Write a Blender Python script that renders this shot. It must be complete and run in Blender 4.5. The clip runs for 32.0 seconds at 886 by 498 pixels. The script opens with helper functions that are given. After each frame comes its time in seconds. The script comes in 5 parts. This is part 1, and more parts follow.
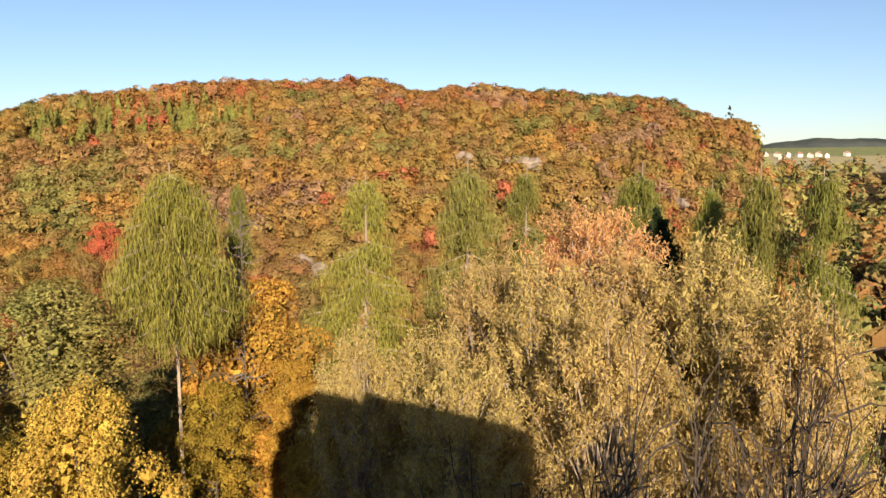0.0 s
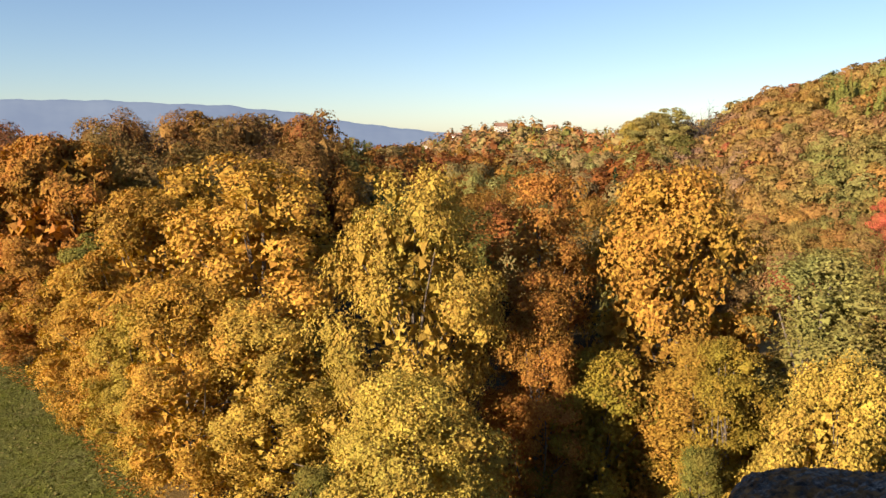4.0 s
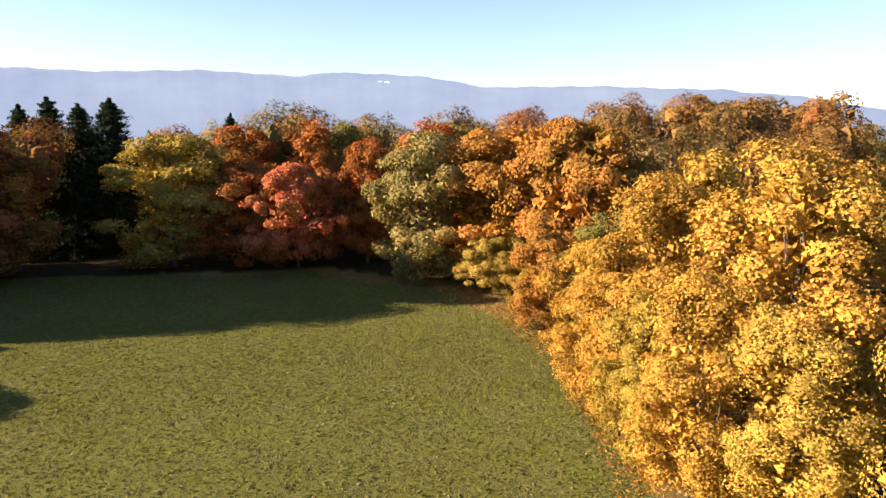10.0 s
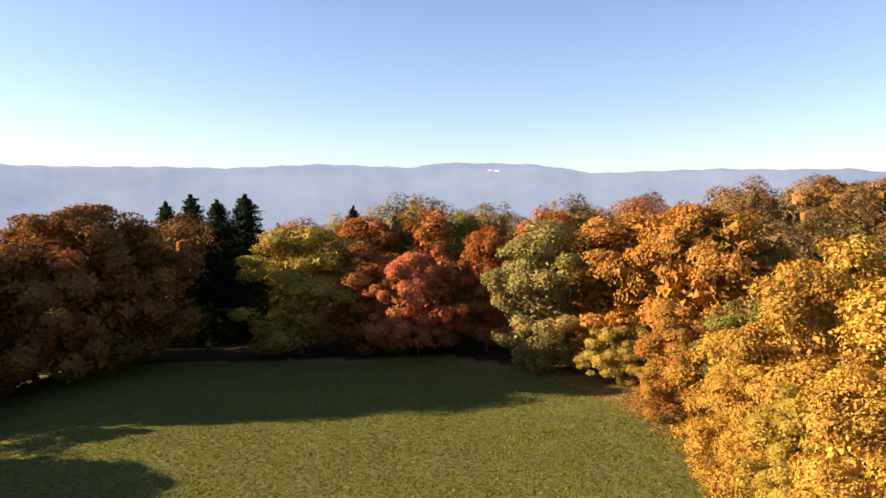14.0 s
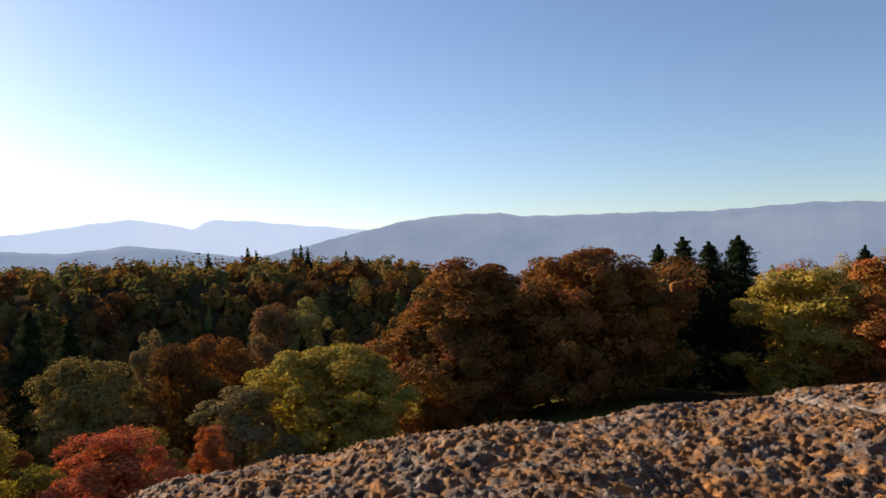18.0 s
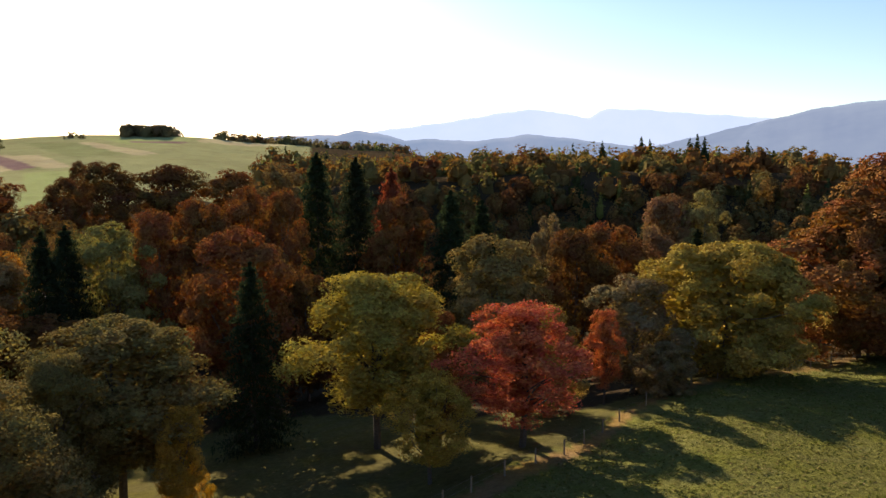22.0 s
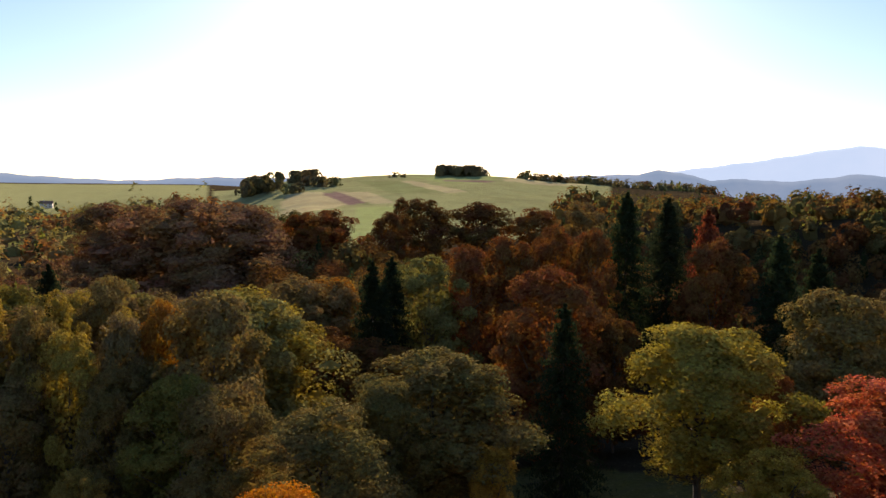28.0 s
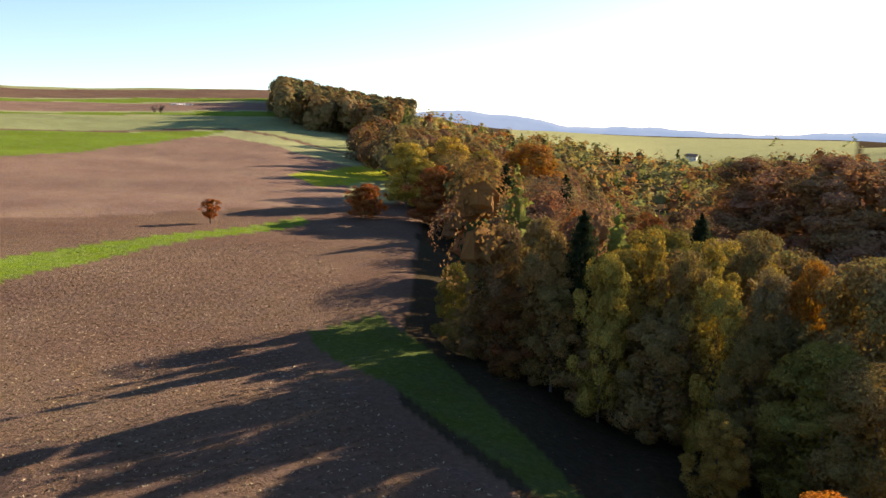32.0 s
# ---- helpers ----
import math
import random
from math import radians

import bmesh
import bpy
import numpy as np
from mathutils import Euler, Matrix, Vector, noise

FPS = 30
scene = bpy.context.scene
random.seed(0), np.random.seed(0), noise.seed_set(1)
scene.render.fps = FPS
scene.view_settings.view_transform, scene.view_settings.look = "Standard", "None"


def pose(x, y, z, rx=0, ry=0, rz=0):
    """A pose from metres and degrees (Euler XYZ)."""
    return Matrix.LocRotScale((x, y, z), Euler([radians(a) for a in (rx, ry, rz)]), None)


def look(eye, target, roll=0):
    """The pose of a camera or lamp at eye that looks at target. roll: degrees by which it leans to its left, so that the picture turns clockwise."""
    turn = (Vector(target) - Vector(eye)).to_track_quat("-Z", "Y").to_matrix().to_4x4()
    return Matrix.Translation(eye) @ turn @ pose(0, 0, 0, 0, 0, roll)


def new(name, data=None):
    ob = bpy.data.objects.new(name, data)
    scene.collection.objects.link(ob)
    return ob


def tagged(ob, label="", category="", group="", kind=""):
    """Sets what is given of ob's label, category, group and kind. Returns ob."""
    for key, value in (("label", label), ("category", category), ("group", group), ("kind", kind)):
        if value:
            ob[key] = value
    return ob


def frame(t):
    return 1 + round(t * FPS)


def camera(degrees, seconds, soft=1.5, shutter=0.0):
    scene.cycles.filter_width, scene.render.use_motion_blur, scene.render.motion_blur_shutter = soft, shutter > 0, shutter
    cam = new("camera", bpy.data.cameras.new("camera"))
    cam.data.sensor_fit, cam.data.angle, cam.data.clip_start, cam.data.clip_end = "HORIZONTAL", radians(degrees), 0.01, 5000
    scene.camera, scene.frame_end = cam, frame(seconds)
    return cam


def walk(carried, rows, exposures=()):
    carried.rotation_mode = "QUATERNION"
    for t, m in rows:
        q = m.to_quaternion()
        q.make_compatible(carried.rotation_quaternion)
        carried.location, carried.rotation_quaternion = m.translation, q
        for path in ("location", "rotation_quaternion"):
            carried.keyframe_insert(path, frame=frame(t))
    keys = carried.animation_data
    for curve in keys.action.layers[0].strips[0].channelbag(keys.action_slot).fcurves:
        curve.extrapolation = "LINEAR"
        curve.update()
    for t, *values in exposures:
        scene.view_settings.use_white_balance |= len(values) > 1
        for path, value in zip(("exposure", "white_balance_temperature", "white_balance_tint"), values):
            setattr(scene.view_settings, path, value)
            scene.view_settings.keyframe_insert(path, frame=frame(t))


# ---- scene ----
EYE = 21.0
SUN_AZ, SUN_EL = 188.0, 18.0
cam = camera(61.72, 32.0, soft=1.5)
PATH = [
    (0, -0.25, 2.93, 0.06, 0.15, -6.53, -0.16),
    (0.5, -0.25, 2.99, 0.05, 5.17, -6.52, -0.09),
    (1, -0.26, 3.07, 0.05, 11.77, -5.77, -0.20),
    (1.5, -0.33, 3.21, 0.03, 19.92, -5.13, -0.52),
    (2, -0.42, 3.28, 0.03, 28.64, -4.64, 0.22),
    (2.5, -0.35, 3.11, 0.03, 34.57, -5.30, 0.01),
    (3, -0.35, 3.01, 0.01, 40.99, -6.01, 0.30),
    (3.5, -0.41, 2.89, -0.00, 48.05, -7.37, 0.19),
    (4, -0.37, 2.71, -0.00, 55.93, -8.54, -0.14),
    (4.5, -0.33, 2.63, 0.00, 62.07, -9.28, -1.19),
    (6.5, -1.40, 2.94, 0.06, 81.81, -10.51, -1.15),
    (7, -1.38, 2.74, 0.03, 82.74, -11.22, -0.32),
    (7.5, -1.72, 2.45, 0.02, 83.92, -11.41, 0.04),
    (8, -2.19, 2.17, 0.04, 86.52, -10.91, -0.13),
    (8.5, -2.30, 1.81, 0.01, 90.31, -10.84, 0.07),
    (9, -2.11, 1.47, -0.03, 91.18, -10.32, -0.51),
    (9.5, -2.32, 1.27, -0.11, 92.21, -9.38, 0.40),
    (10, -4.07, 0.83, -0.09, 91.93, -9.82, 0.56),
    (10.5, -5.38, 0.41, -0.12, 92.43, -10.16, 0.91),
    (11, -5.75, -0.01, -0.26, 96.23, -8.45, 0.05),
    (11.5, -5.90, -0.19, -0.19, 96.84, -7.94, -0.60),
    (12, -5.71, -0.37, -0.17, 98.88, -6.37, -0.52),
    (12.5, -5.42, -0.60, -0.00, 100.31, -5.62, -0.97),
    (13, -4.33, -0.37, 0.23, 100.27, -4.39, 0.38),
    (13.5, -3.80, -0.33, 0.29, 99.92, -3.70, -0.29),
    (15.5, -2.29, -0.58, 0.02, 107.08, 0.67, -1.52),
    (16, -2.15, -0.63, 0.04, 112.91, 1.46, -1.77),
    (16.5, -2.07, -0.73, 0.05, 117.95, 2.11, -1.94),
    (17, -1.96, -0.84, 0.05, 124.34, 1.39, -1.70),
    (17.5, -1.82, -0.88, 0.04, 129.78, 0.91, -1.41),
    (18, -1.67, -0.92, 0.06, 136.55, 0.76, -1.18),
    (18.5, -1.55, -0.96, 0.05, 145.27, 0.23, -1.32),
    (19, -1.46, -1.04, 0.045, 152.60, -0.69, -0.82),
    (19.5, -1.26, -1.15, 0.00, 156.93, -2.88, -0.17),
    (20, -1.02, -1.17, -0.01, 157.42, -3.87, 0.05),
    (20.5, -1.12, -1.26, 0.02, 159.51, -3.86, -0.46),
    (21, -1.37, -1.42, 0.05, 163.09, -4.07, -0.61),
    (21.5, -1.38, -1.61, 0.04, 164.69, -5.06, 0.07),
    (22, -1.28, -1.96, -0.01, 166.07, -7.40, -0.10),
    (22.5, -1.17, -2.40, -0.07, 167.78, -7.30, 0.82),
    (23, -1.07, -2.88, -0.10, 169.77, -7.61, 0.37),
    (23.5, -0.94, -2.96, -0.12, 171.69, -8.28, -0.19),
    (24, -0.71, -2.53, -0.11, 171.73, -6.74, 0.44),
    (24.5, -0.34, -2.09, -0.14, 172.49, -7.03, -0.40),
    (26.5, 0.30, -5.06, -0.05, 181.52, -6.99, 0.64),
    (27, 0.40, -5.27, -0.05, 183.86, -6.34, -0.04),
    (27.5, 0.53, -5.27, -0.04, 187.67, -5.92, 0.69),
    (28, 0.83, -5.10, 0.02, 188.61, -4.47, 0.53),
    (28.5, 1.23, -4.80, 0.06, 191.97, -3.32, -0.14),
    (29, 1.52, -4.85, 0.01, 200.13, -2.69, -0.17),
    (29.5, 1.68, -4.83, -0.01, 212.27, -3.84, -0.15),
    (30, 1.81, -4.67, -0.04, 222.29, -5.60, 0.37),
    (30.5, 1.87, -4.69, -0.05, 228.21, -6.63, 1.07),
    (31, 2.06, -4.69, -0.07, 231.94, -7.69, 1.10),
    (31.5, 2.45, -4.68, -0.10, 232.44, -8.75, 1.71),
    (32, 2.75, -4.56, -0.12, 234.84, -8.75, 1.47),
]


def aim(x, y, z, yaw, pitch, roll):
    """A camera pose from its bearing, tilt and lean."""
    a, b = radians(yaw), radians(pitch)
    return look((x, y, z), (x - math.sin(a) * math.cos(b), y + math.cos(a) * math.cos(b), z + math.sin(b)), roll)


EXPOSURES = [
    (0, 1.25, 6900, 17), (4.5, 1.42, 6900, 17), (6.5, 1.88, 6900, 20), (8, 1.93, 6900, 21), (11, 2.13, 7200, 22), (13.5, 2.0, 7500, 23), (16, 1.54, 6900, 18), (18, 1.3, 6900, 18), (19, 1.15, 6900, 18), (22, 1.58, 6900, 20), (24, 1.85, 6900, 21),
    (27, 1.8, 6900, 21), (28, 1.4, 6900, 19), (29, 1.05, 6900, 19), (30, 0.92, 6900, 19), (31, 1.3, 6900, 19), (32, 1.97, 6900, 19),
]
walk(cam, [(t, aim(x, y, EYE + z, yaw, pitch, roll)) for t, x, y, z, yaw, pitch, roll in PATH], EXPOSURES)

# ---- light ----
world = bpy.data.worlds.new("sky")
scene.world = world
world.use_nodes = True
sky = world.node_tree.nodes.new("ShaderNodeTexSky")
sky.sky_type, sky.sun_disc = "NISHITA", False
sky.sun_elevation, sky.sun_rotation = radians(SUN_EL), radians(-SUN_AZ)
sky.altitude, sky.air_density, sky.dust_density, sky.ozone_density = 600, 1.0, 0.5, 3.5
world.node_tree.links.new(sky.outputs["Color"], world.node_tree.nodes["Background"].inputs["Color"])
world.node_tree.nodes["Background"].inputs["Strength"].default_value = 0.064

sun = new("sun", bpy.data.lights.new("sun", "SUN"))
sun.data.energy, sun.data.angle, sun.data.color = 5.0, radians(0.5), (1.0, 0.85, 0.64)
sa, se = radians(SUN_AZ), radians(SUN_EL)
sun.matrix_world = look((0, 0, 60), (math.sin(sa) * math.cos(se), -math.cos(sa) * math.cos(se), 60 - math.sin(se)))


# ---- materials ----
def material(name):
    m = bpy.data.materials.new(name)
    m.use_nodes = True
    nt = m.node_tree
    return m, nt, nt.nodes["Principled BSDF"], nt.nodes["Material Output"]


def node(nt, kind, **sockets):
    n = nt.nodes.new(kind)
    for key, value in sockets.items():
        n.inputs[key.replace("_", " ")].default_value = value
    return n


def ramp(nt, source, *stops):
    n = nt.nodes.new("ShaderNodeValToRGB")
    e = n.color_ramp.elements
    while len(e) < len(stops):
        e.new(0.5)
    for el, (at, c) in zip(e, stops):
        el.position, el.color = at, (*c, 1) if len(c) == 3 else c
    nt.links.new(source, n.inputs["Fac"])
    return n.outputs["Color"]


def blend(nt, a, b, fac, mode="MIX"):
    n = nt.nodes.new("ShaderNodeMix")
    n.data_type, n.blend_type = "RGBA", mode
    for value, at in ((fac, 0), (a, 6), (b, 7)):
        if hasattr(value, "is_linked"):
            nt.links.new(value, n.inputs[at])
        else:
            n.inputs[at].default_value = (*value, 1) if at else value
    return n.outputs[2]


def hue(nt, colour, h=0.5, s=1.0, v=1.0):
    n = nt.nodes.new("ShaderNodeHueSaturation")
    for key, value in (("Hue", h), ("Saturation", s), ("Value", v), ("Color", colour)):
        if hasattr(value, "is_linked"):
            nt.links.new(value, n.inputs[key])
        else:
            n.inputs[key].default_value = value
    return n.outputs["Color"]


def spread(nt, source, low, high):
    n = node(nt, "ShaderNodeMapRange", To_Min=low, To_Max=high)
    nt.links.new(source, n.inputs["Value"])
    return n.outputs["Result"]


def bump(nt, bsdf, height, strength, distance):
    n = node(nt, "ShaderNodeBump", Strength=strength, Distance=distance)
    nt.links.new(height, n.inputs["Height"])
    nt.links.new(n.outputs["Normal"], bsdf.inputs["Normal"])


def noise_tex(nt, scale, detail=3.0, coords="Object", rough=0.6):
    c = nt.nodes.new("ShaderNodeTexCoord")
    n = node(nt, "ShaderNodeTexNoise", Scale=scale, Detail=detail, Roughness=rough)
    nt.links.new(c.outputs[coords], n.inputs["Vector"])
    return n.outputs["Fac"]


def leaf_material(name, translucent=0.17, patches=0.58, tinted=False, rough=0.6):
    """Leaves: the tree's own colour, greener or browner in patches, each leaf a little different."""
    m, nt, bsdf, out = material(name)
    if tinted:
        a = nt.nodes.new("ShaderNodeAttribute")
        a.attribute_name = "tint"
        own = a.outputs["Color"]
    else:
        own = nt.nodes.new("ShaderNodeObjectInfo").outputs["Color"]
    island = nt.nodes.new("ShaderNodeNewGeometry").outputs["Random Per Island"]
    patch = spread(nt, noise_tex(nt, 0.22 if not tinted else 0.05, 2.0), -0.8, 2.0)
    green = blend(nt, own, (0.1, 0.11, 0.025), patches)
    base = blend(nt, own, green, patch) if patches else own
    turn = spread(nt, noise_tex(nt, 0.37 if not tinted else 0.09, 3.0), -1.0, 1.9)
    base = blend(nt, base, blend(nt, base, (0.42, 0.17, 0.035), 0.24), turn) if patches > 0.3 else base
    base = hue(nt, base, spread(nt, island, 0.487, 0.511), 1.0, spread(nt, island, 0.74, 1.14))
    nt.links.new(base, bsdf.inputs["Base Color"])
    bsdf.inputs["Roughness"].default_value = rough
    bsdf.inputs["Specular IOR Level"].default_value = 0.0
    bump(nt, bsdf, noise_tex(nt, 0.9 if tinted else 2.6, 4.0, rough=0.7), 0.6, 1.0 if tinted else 0.35)
    t = nt.nodes.new("ShaderNodeBsdfTranslucent")
    nt.links.new(hue(nt, base, 0.5, 1.12, 1.15), t.inputs["Color"])
    mix = node(nt, "ShaderNodeMixShader", Fac=translucent)
    nt.links.new(bsdf.outputs[0], mix.inputs[1])
    nt.links.new(t.outputs[0], mix.inputs[2])
    nt.links.new(mix.outputs[0], out.inputs["Surface"])
    return m


def bark_material(name, dark, light):
    m, nt, bsdf, _ = material(name)
    n = noise_tex(nt, 6.0, 6.0)
    nt.links.new(ramp(nt, n, (0.3, dark), (0.7, light)), bsdf.inputs["Base Color"])
    bsdf.inputs["Roughness"].default_value = 0.9
    bump(nt, bsdf, noise_tex(nt, 18.0, 5.0), 0.7, 0.03)
    return m


LEAF = leaf_material("autumn_leaves")
NEEDLE = leaf_material("needles", 0.22, 0.0)
DRY = leaf_material("dry_leaves", 0.4, 0.12)
FAR_LEAF = leaf_material("woodland_leaves", 0.25, 0.25, tinted=True)
BARK = bark_material("bark", (0.05, 0.04, 0.03), (0.16, 0.13, 0.1))
PALE_BARK = bark_material("pale_bark", (0.17, 0.13, 0.09), (0.36, 0.3, 0.23))
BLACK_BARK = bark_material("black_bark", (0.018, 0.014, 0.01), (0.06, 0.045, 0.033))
DARK_BARK = bark_material("dark_bark", (0.03, 0.024, 0.018), (0.09, 0.07, 0.05))


def ground_material():
    m, nt, bsdf, _ = material("ground_cover")
    a = nt.nodes.new("ShaderNodeAttribute")
    a.attribute_name = "tint"
    fine, mid, wide = noise_tex(nt, 1.7, 6.0, rough=0.8), noise_tex(nt, 0.3, 4.0), noise_tex(nt, 0.045, 3.0)
    c = hue(nt, a.outputs["Color"], spread(nt, wide, 0.48, 0.52), spread(nt, mid, 0.75, 1.25), spread(nt, fine, 0.15, 1.85))
    c = hue(nt, c, spread(nt, mid, 0.485, 0.515), 1.0, spread(nt, wide, 0.7, 1.3))
    speck = ramp(nt, noise_tex(nt, 1.9, 2.0), (0.70, (0, 0, 0)), (0.74, (0.55, 0.55, 0.55)))
    c = blend(nt, c, (0.36, 0.26, 0.13), speck)
    nt.links.new(c, bsdf.inputs["Base Color"])
    bsdf.inputs["Roughness"].default_value = 0.95
    bsdf.inputs["Specular IOR Level"].default_value = 0.0
    bump(nt, bsdf, noise_tex(nt, 1.8, 6.0, rough=0.8), 1.0, 0.3)
    return m


def stone_material(jointed=False):
    """Weathered limestone with crusts of orange and grey lichen."""
    m, nt, bsdf, _ = material("jointed_stone" if jointed else "lichened_stone")
    fine = noise_tex(nt, 85.0, 8.0, rough=0.75)
    stone = ramp(nt, fine, (0.34, (0.02, 0.016, 0.013)), (0.49, (0.13, 0.105, 0.088)), (0.66, (0.4, 0.35, 0.3)))
    lichen = ramp(nt, noise_tex(nt, 40.0, 4.0), (0.38, (0.03, 0.014, 0.007)), (0.66, (0.45, 0.19, 0.036)))
    where = ramp(nt, noise_tex(nt, 14.0, 8.0, rough=0.8), (0.42, (0, 0, 0)), (0.53, (0.92, 0.92, 0.92)))
    c = blend(nt, stone, lichen, where)
    if jointed:
        split = nt.nodes.new("ShaderNodeSeparateXYZ")
        nt.links.new(nt.nodes.new("ShaderNodeTexCoord").outputs["Object"], split.inputs[0])
        off = node(nt, "ShaderNodeMath")
        off.operation = "MULTIPLY_ADD"
        nt.links.new(noise_tex(nt, 9.0, 4.0), off.inputs[0])
        off.inputs[1].default_value = 0.09
        nt.links.new(split.outputs["X"], off.inputs[2])
        shift = node(nt, "ShaderNodeMath")
        nt.links.new(off.outputs[0], shift.inputs[0])
        shift.inputs[1].default_value = 0.09
        band = ramp(nt, shift.outputs[0], (0.04, (0, 0, 0)), (0.055, (0.85, 0.85, 0.85)), (0.095, (0.85, 0.85, 0.85)), (0.11, (0, 0, 0)))
        c = blend(nt, c, ramp(nt, noise_tex(nt, 35.0, 6.0), (0.3, (0.22, 0.17, 0.13)), (0.7, (0.46, 0.38, 0.31))), band)
    nt.links.new(c, bsdf.inputs["Base Color"])
    bsdf.inputs["Roughness"].default_value = 0.93
    bump(nt, bsdf, fine, 1.0, 0.011)
    return m


def plain(name, low, high, scale=3.0, rough=0.8):
    m, nt, bsdf, _ = material(name)
    nt.links.new(ramp(nt, noise_tex(nt, scale, 4.0), (0.3, low), (0.7, high)), bsdf.inputs["Base Color"])
    bsdf.inputs["Roughness"].default_value = rough
    return m


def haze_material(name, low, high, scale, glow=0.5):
    """Far hills: the haze of many kilometres of bright air, painted in as glow."""
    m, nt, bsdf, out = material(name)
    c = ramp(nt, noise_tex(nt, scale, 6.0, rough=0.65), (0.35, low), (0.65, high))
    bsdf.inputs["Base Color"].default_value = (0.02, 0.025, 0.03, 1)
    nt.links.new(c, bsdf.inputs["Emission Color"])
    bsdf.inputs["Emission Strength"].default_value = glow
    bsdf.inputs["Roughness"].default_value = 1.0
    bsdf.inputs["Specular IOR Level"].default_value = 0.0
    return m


GROUND = ground_material()
STONE = stone_material()
JOINTED = stone_material(True)
ROCK = plain("pale_cliff", (0.1, 0.08, 0.06), (0.26, 0.21, 0.16), 0.5, 0.95)
WOOD = plain("weathered_wood", (0.12, 0.09, 0.06), (0.24, 0.19, 0.13), 9.0)
RENDER_WALL = plain("white_render", (0.5, 0.46, 0.4), (0.68, 0.65, 0.58), 1.0)
ROOF_TILE = plain("roof_tiles", (0.16, 0.09, 0.06), (0.3, 0.17, 0.12), 2.0)
PANE = plain("window_pane", (0.04, 0.05, 0.06), (0.07, 0.08, 0.1), 1.0, 0.15)

# Leaf colours
LARCH, LARCHD = (0.235, 0.222, 0.052), (0.19, 0.195, 0.05)
SPRUCE = (0.03, 0.042, 0.02)
GOLD, YELLOW, AMBER = (0.58, 0.41, 0.08), (0.64, 0.48, 0.095), (0.47, 0.265, 0.05)
OCHRE, ORANGE, GOLDORANGE = (0.5, 0.32, 0.06), (0.7, 0.24, 0.03), (0.61, 0.365, 0.065)
# MAROON and the dull olive-brown below are darkened to stand for backlit shade.
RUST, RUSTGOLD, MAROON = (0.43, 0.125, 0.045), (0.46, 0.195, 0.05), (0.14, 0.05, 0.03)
SHADED_OLIVE = (0.17, 0.15, 0.062)
CORAL, RED = (0.62, 0.14, 0.09), (0.56, 0.15, 0.085)
OLIVE, OLIVEGOLD, OLIVEBROWN = (0.3, 0.275, 0.1), (0.44, 0.32, 0.075), (0.27, 0.195, 0.085)
LIME, GREENGOLD, GREY = (0.42, 0.34, 0.075), (0.36, 0.26, 0.04), (0.25, 0.19, 0.11)
# RUSSET is darkened for backlit shade, HEATHER paled for valley haze.
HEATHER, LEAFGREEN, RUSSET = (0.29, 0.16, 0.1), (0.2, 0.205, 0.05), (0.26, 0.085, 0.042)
TAWNY = (0.58, 0.36, 0.15)
BUFF, PALE, PALE2 = (0.5, 0.375, 0.15), (0.4, 0.33, 0.25), (0.5, 0.26, 0.1)

# ---- terrain: heights of the bare ground along rays from the tower ----
RINGS = (0, 20, 45, 70, 110, 160, 240, 350, 450, 600, 1000, 2200, 4700)
PROFILES = {}


def profile(az, *heights, crest=None):
    """Heights at the rings; the one at 450 m lies between its neighbours unless a crest is given."""
    middle = heights[7] * 0.6 + heights[8] * 0.4 if crest is None else crest
    PROFILES[az] = (*heights[:8], middle, *heights[8:])


profile(-45, 0, -1, -6, -14, -26, -34, -34, -24, -14, 8, 62, 80)
profile(-25, 0, -1, -6, -14, -26, -34, -36, -34, -24, 8, 62, 80)
profile(-15, 0, -1, -5, -12, -24, -27, -1, 40.5, 52, 24, 20, 40)
profile(5, 0, -1, -5, -12, -24, -24, 12, 50, 60, 36, 10, 0)
profile(25, 0, -1, -4, -10, -20, -18, 8, 41, 51, 26, 0, 0)
profile(37, 0, -1, -4, -9, -16, -16, -3, 12, 20, 12, 0, 0)
profile(43, 0, -1, -3, -8, -13, -13, -6, 0, 12, 20, 12, 8)
profile(50, 0, 0, -2, -6, -10, -10, -6, -2, 12, 36, 30, 20)
profile(65, 0, 0, 0, -1, -2, -2, 2, 0, -6, -30, -140, -170)
profile(80, 0, 0, 0, 0, 0, -1, 0, -4, -14, -50, -150, -170)
profile(95, 0, 0, 0, 0, 0, -1, -5, -14, -30, -65, -150, -170)
profile(125, 0, 0, 0, 0, 0, -3, -14, -22, -34, -65, -150, -170)
profile(142, 0, 0, 0, 0, -6, -14, -28, -34, 8, -20, -50, -60, crest=9)
profile(157, 0, 0, 0, -3, -14, -26, -40, -44, 10, -10, -30, -40, crest=9)
profile(172, 0, -1, -2, -6, -13, -10, -32, -44, 4, 24, 10, 0, crest=3)
profile(186, 0, -1, -3, -8, -16, -12, -22, -8, 11, 43, 10, 0)
profile(191, 0, -1, -3, -8, -16, -13, -14, -5, 11, 43, 12, 5)
profile(179, 0, -1, -3, -7, -14, -10, -26, -20, 6, 33, 10, 0)
profile(198, 0, -1, -3, -8, -16, -14, -6, -2, 8, 37, 20, 10)
profile(207, 0, -1, -3, -7, -14, -18, -12, -16, -12, 10, 30, 50)
profile(218, 0, 0, -1, -4, -10, -20, -30, -34, -24, 0, 28, 50)
profile(229, 0, 0, 0, -1, -3, -6, -8, -6, 4, 20, 40, 50)
profile(238, 0, 0, 0, 0, 0, 0, 1, 6, 24, 44, 70, 80)
profile(248, 0, 0, 0, 0, 0, 0, 3, 11, 36, 72, 66, 66)
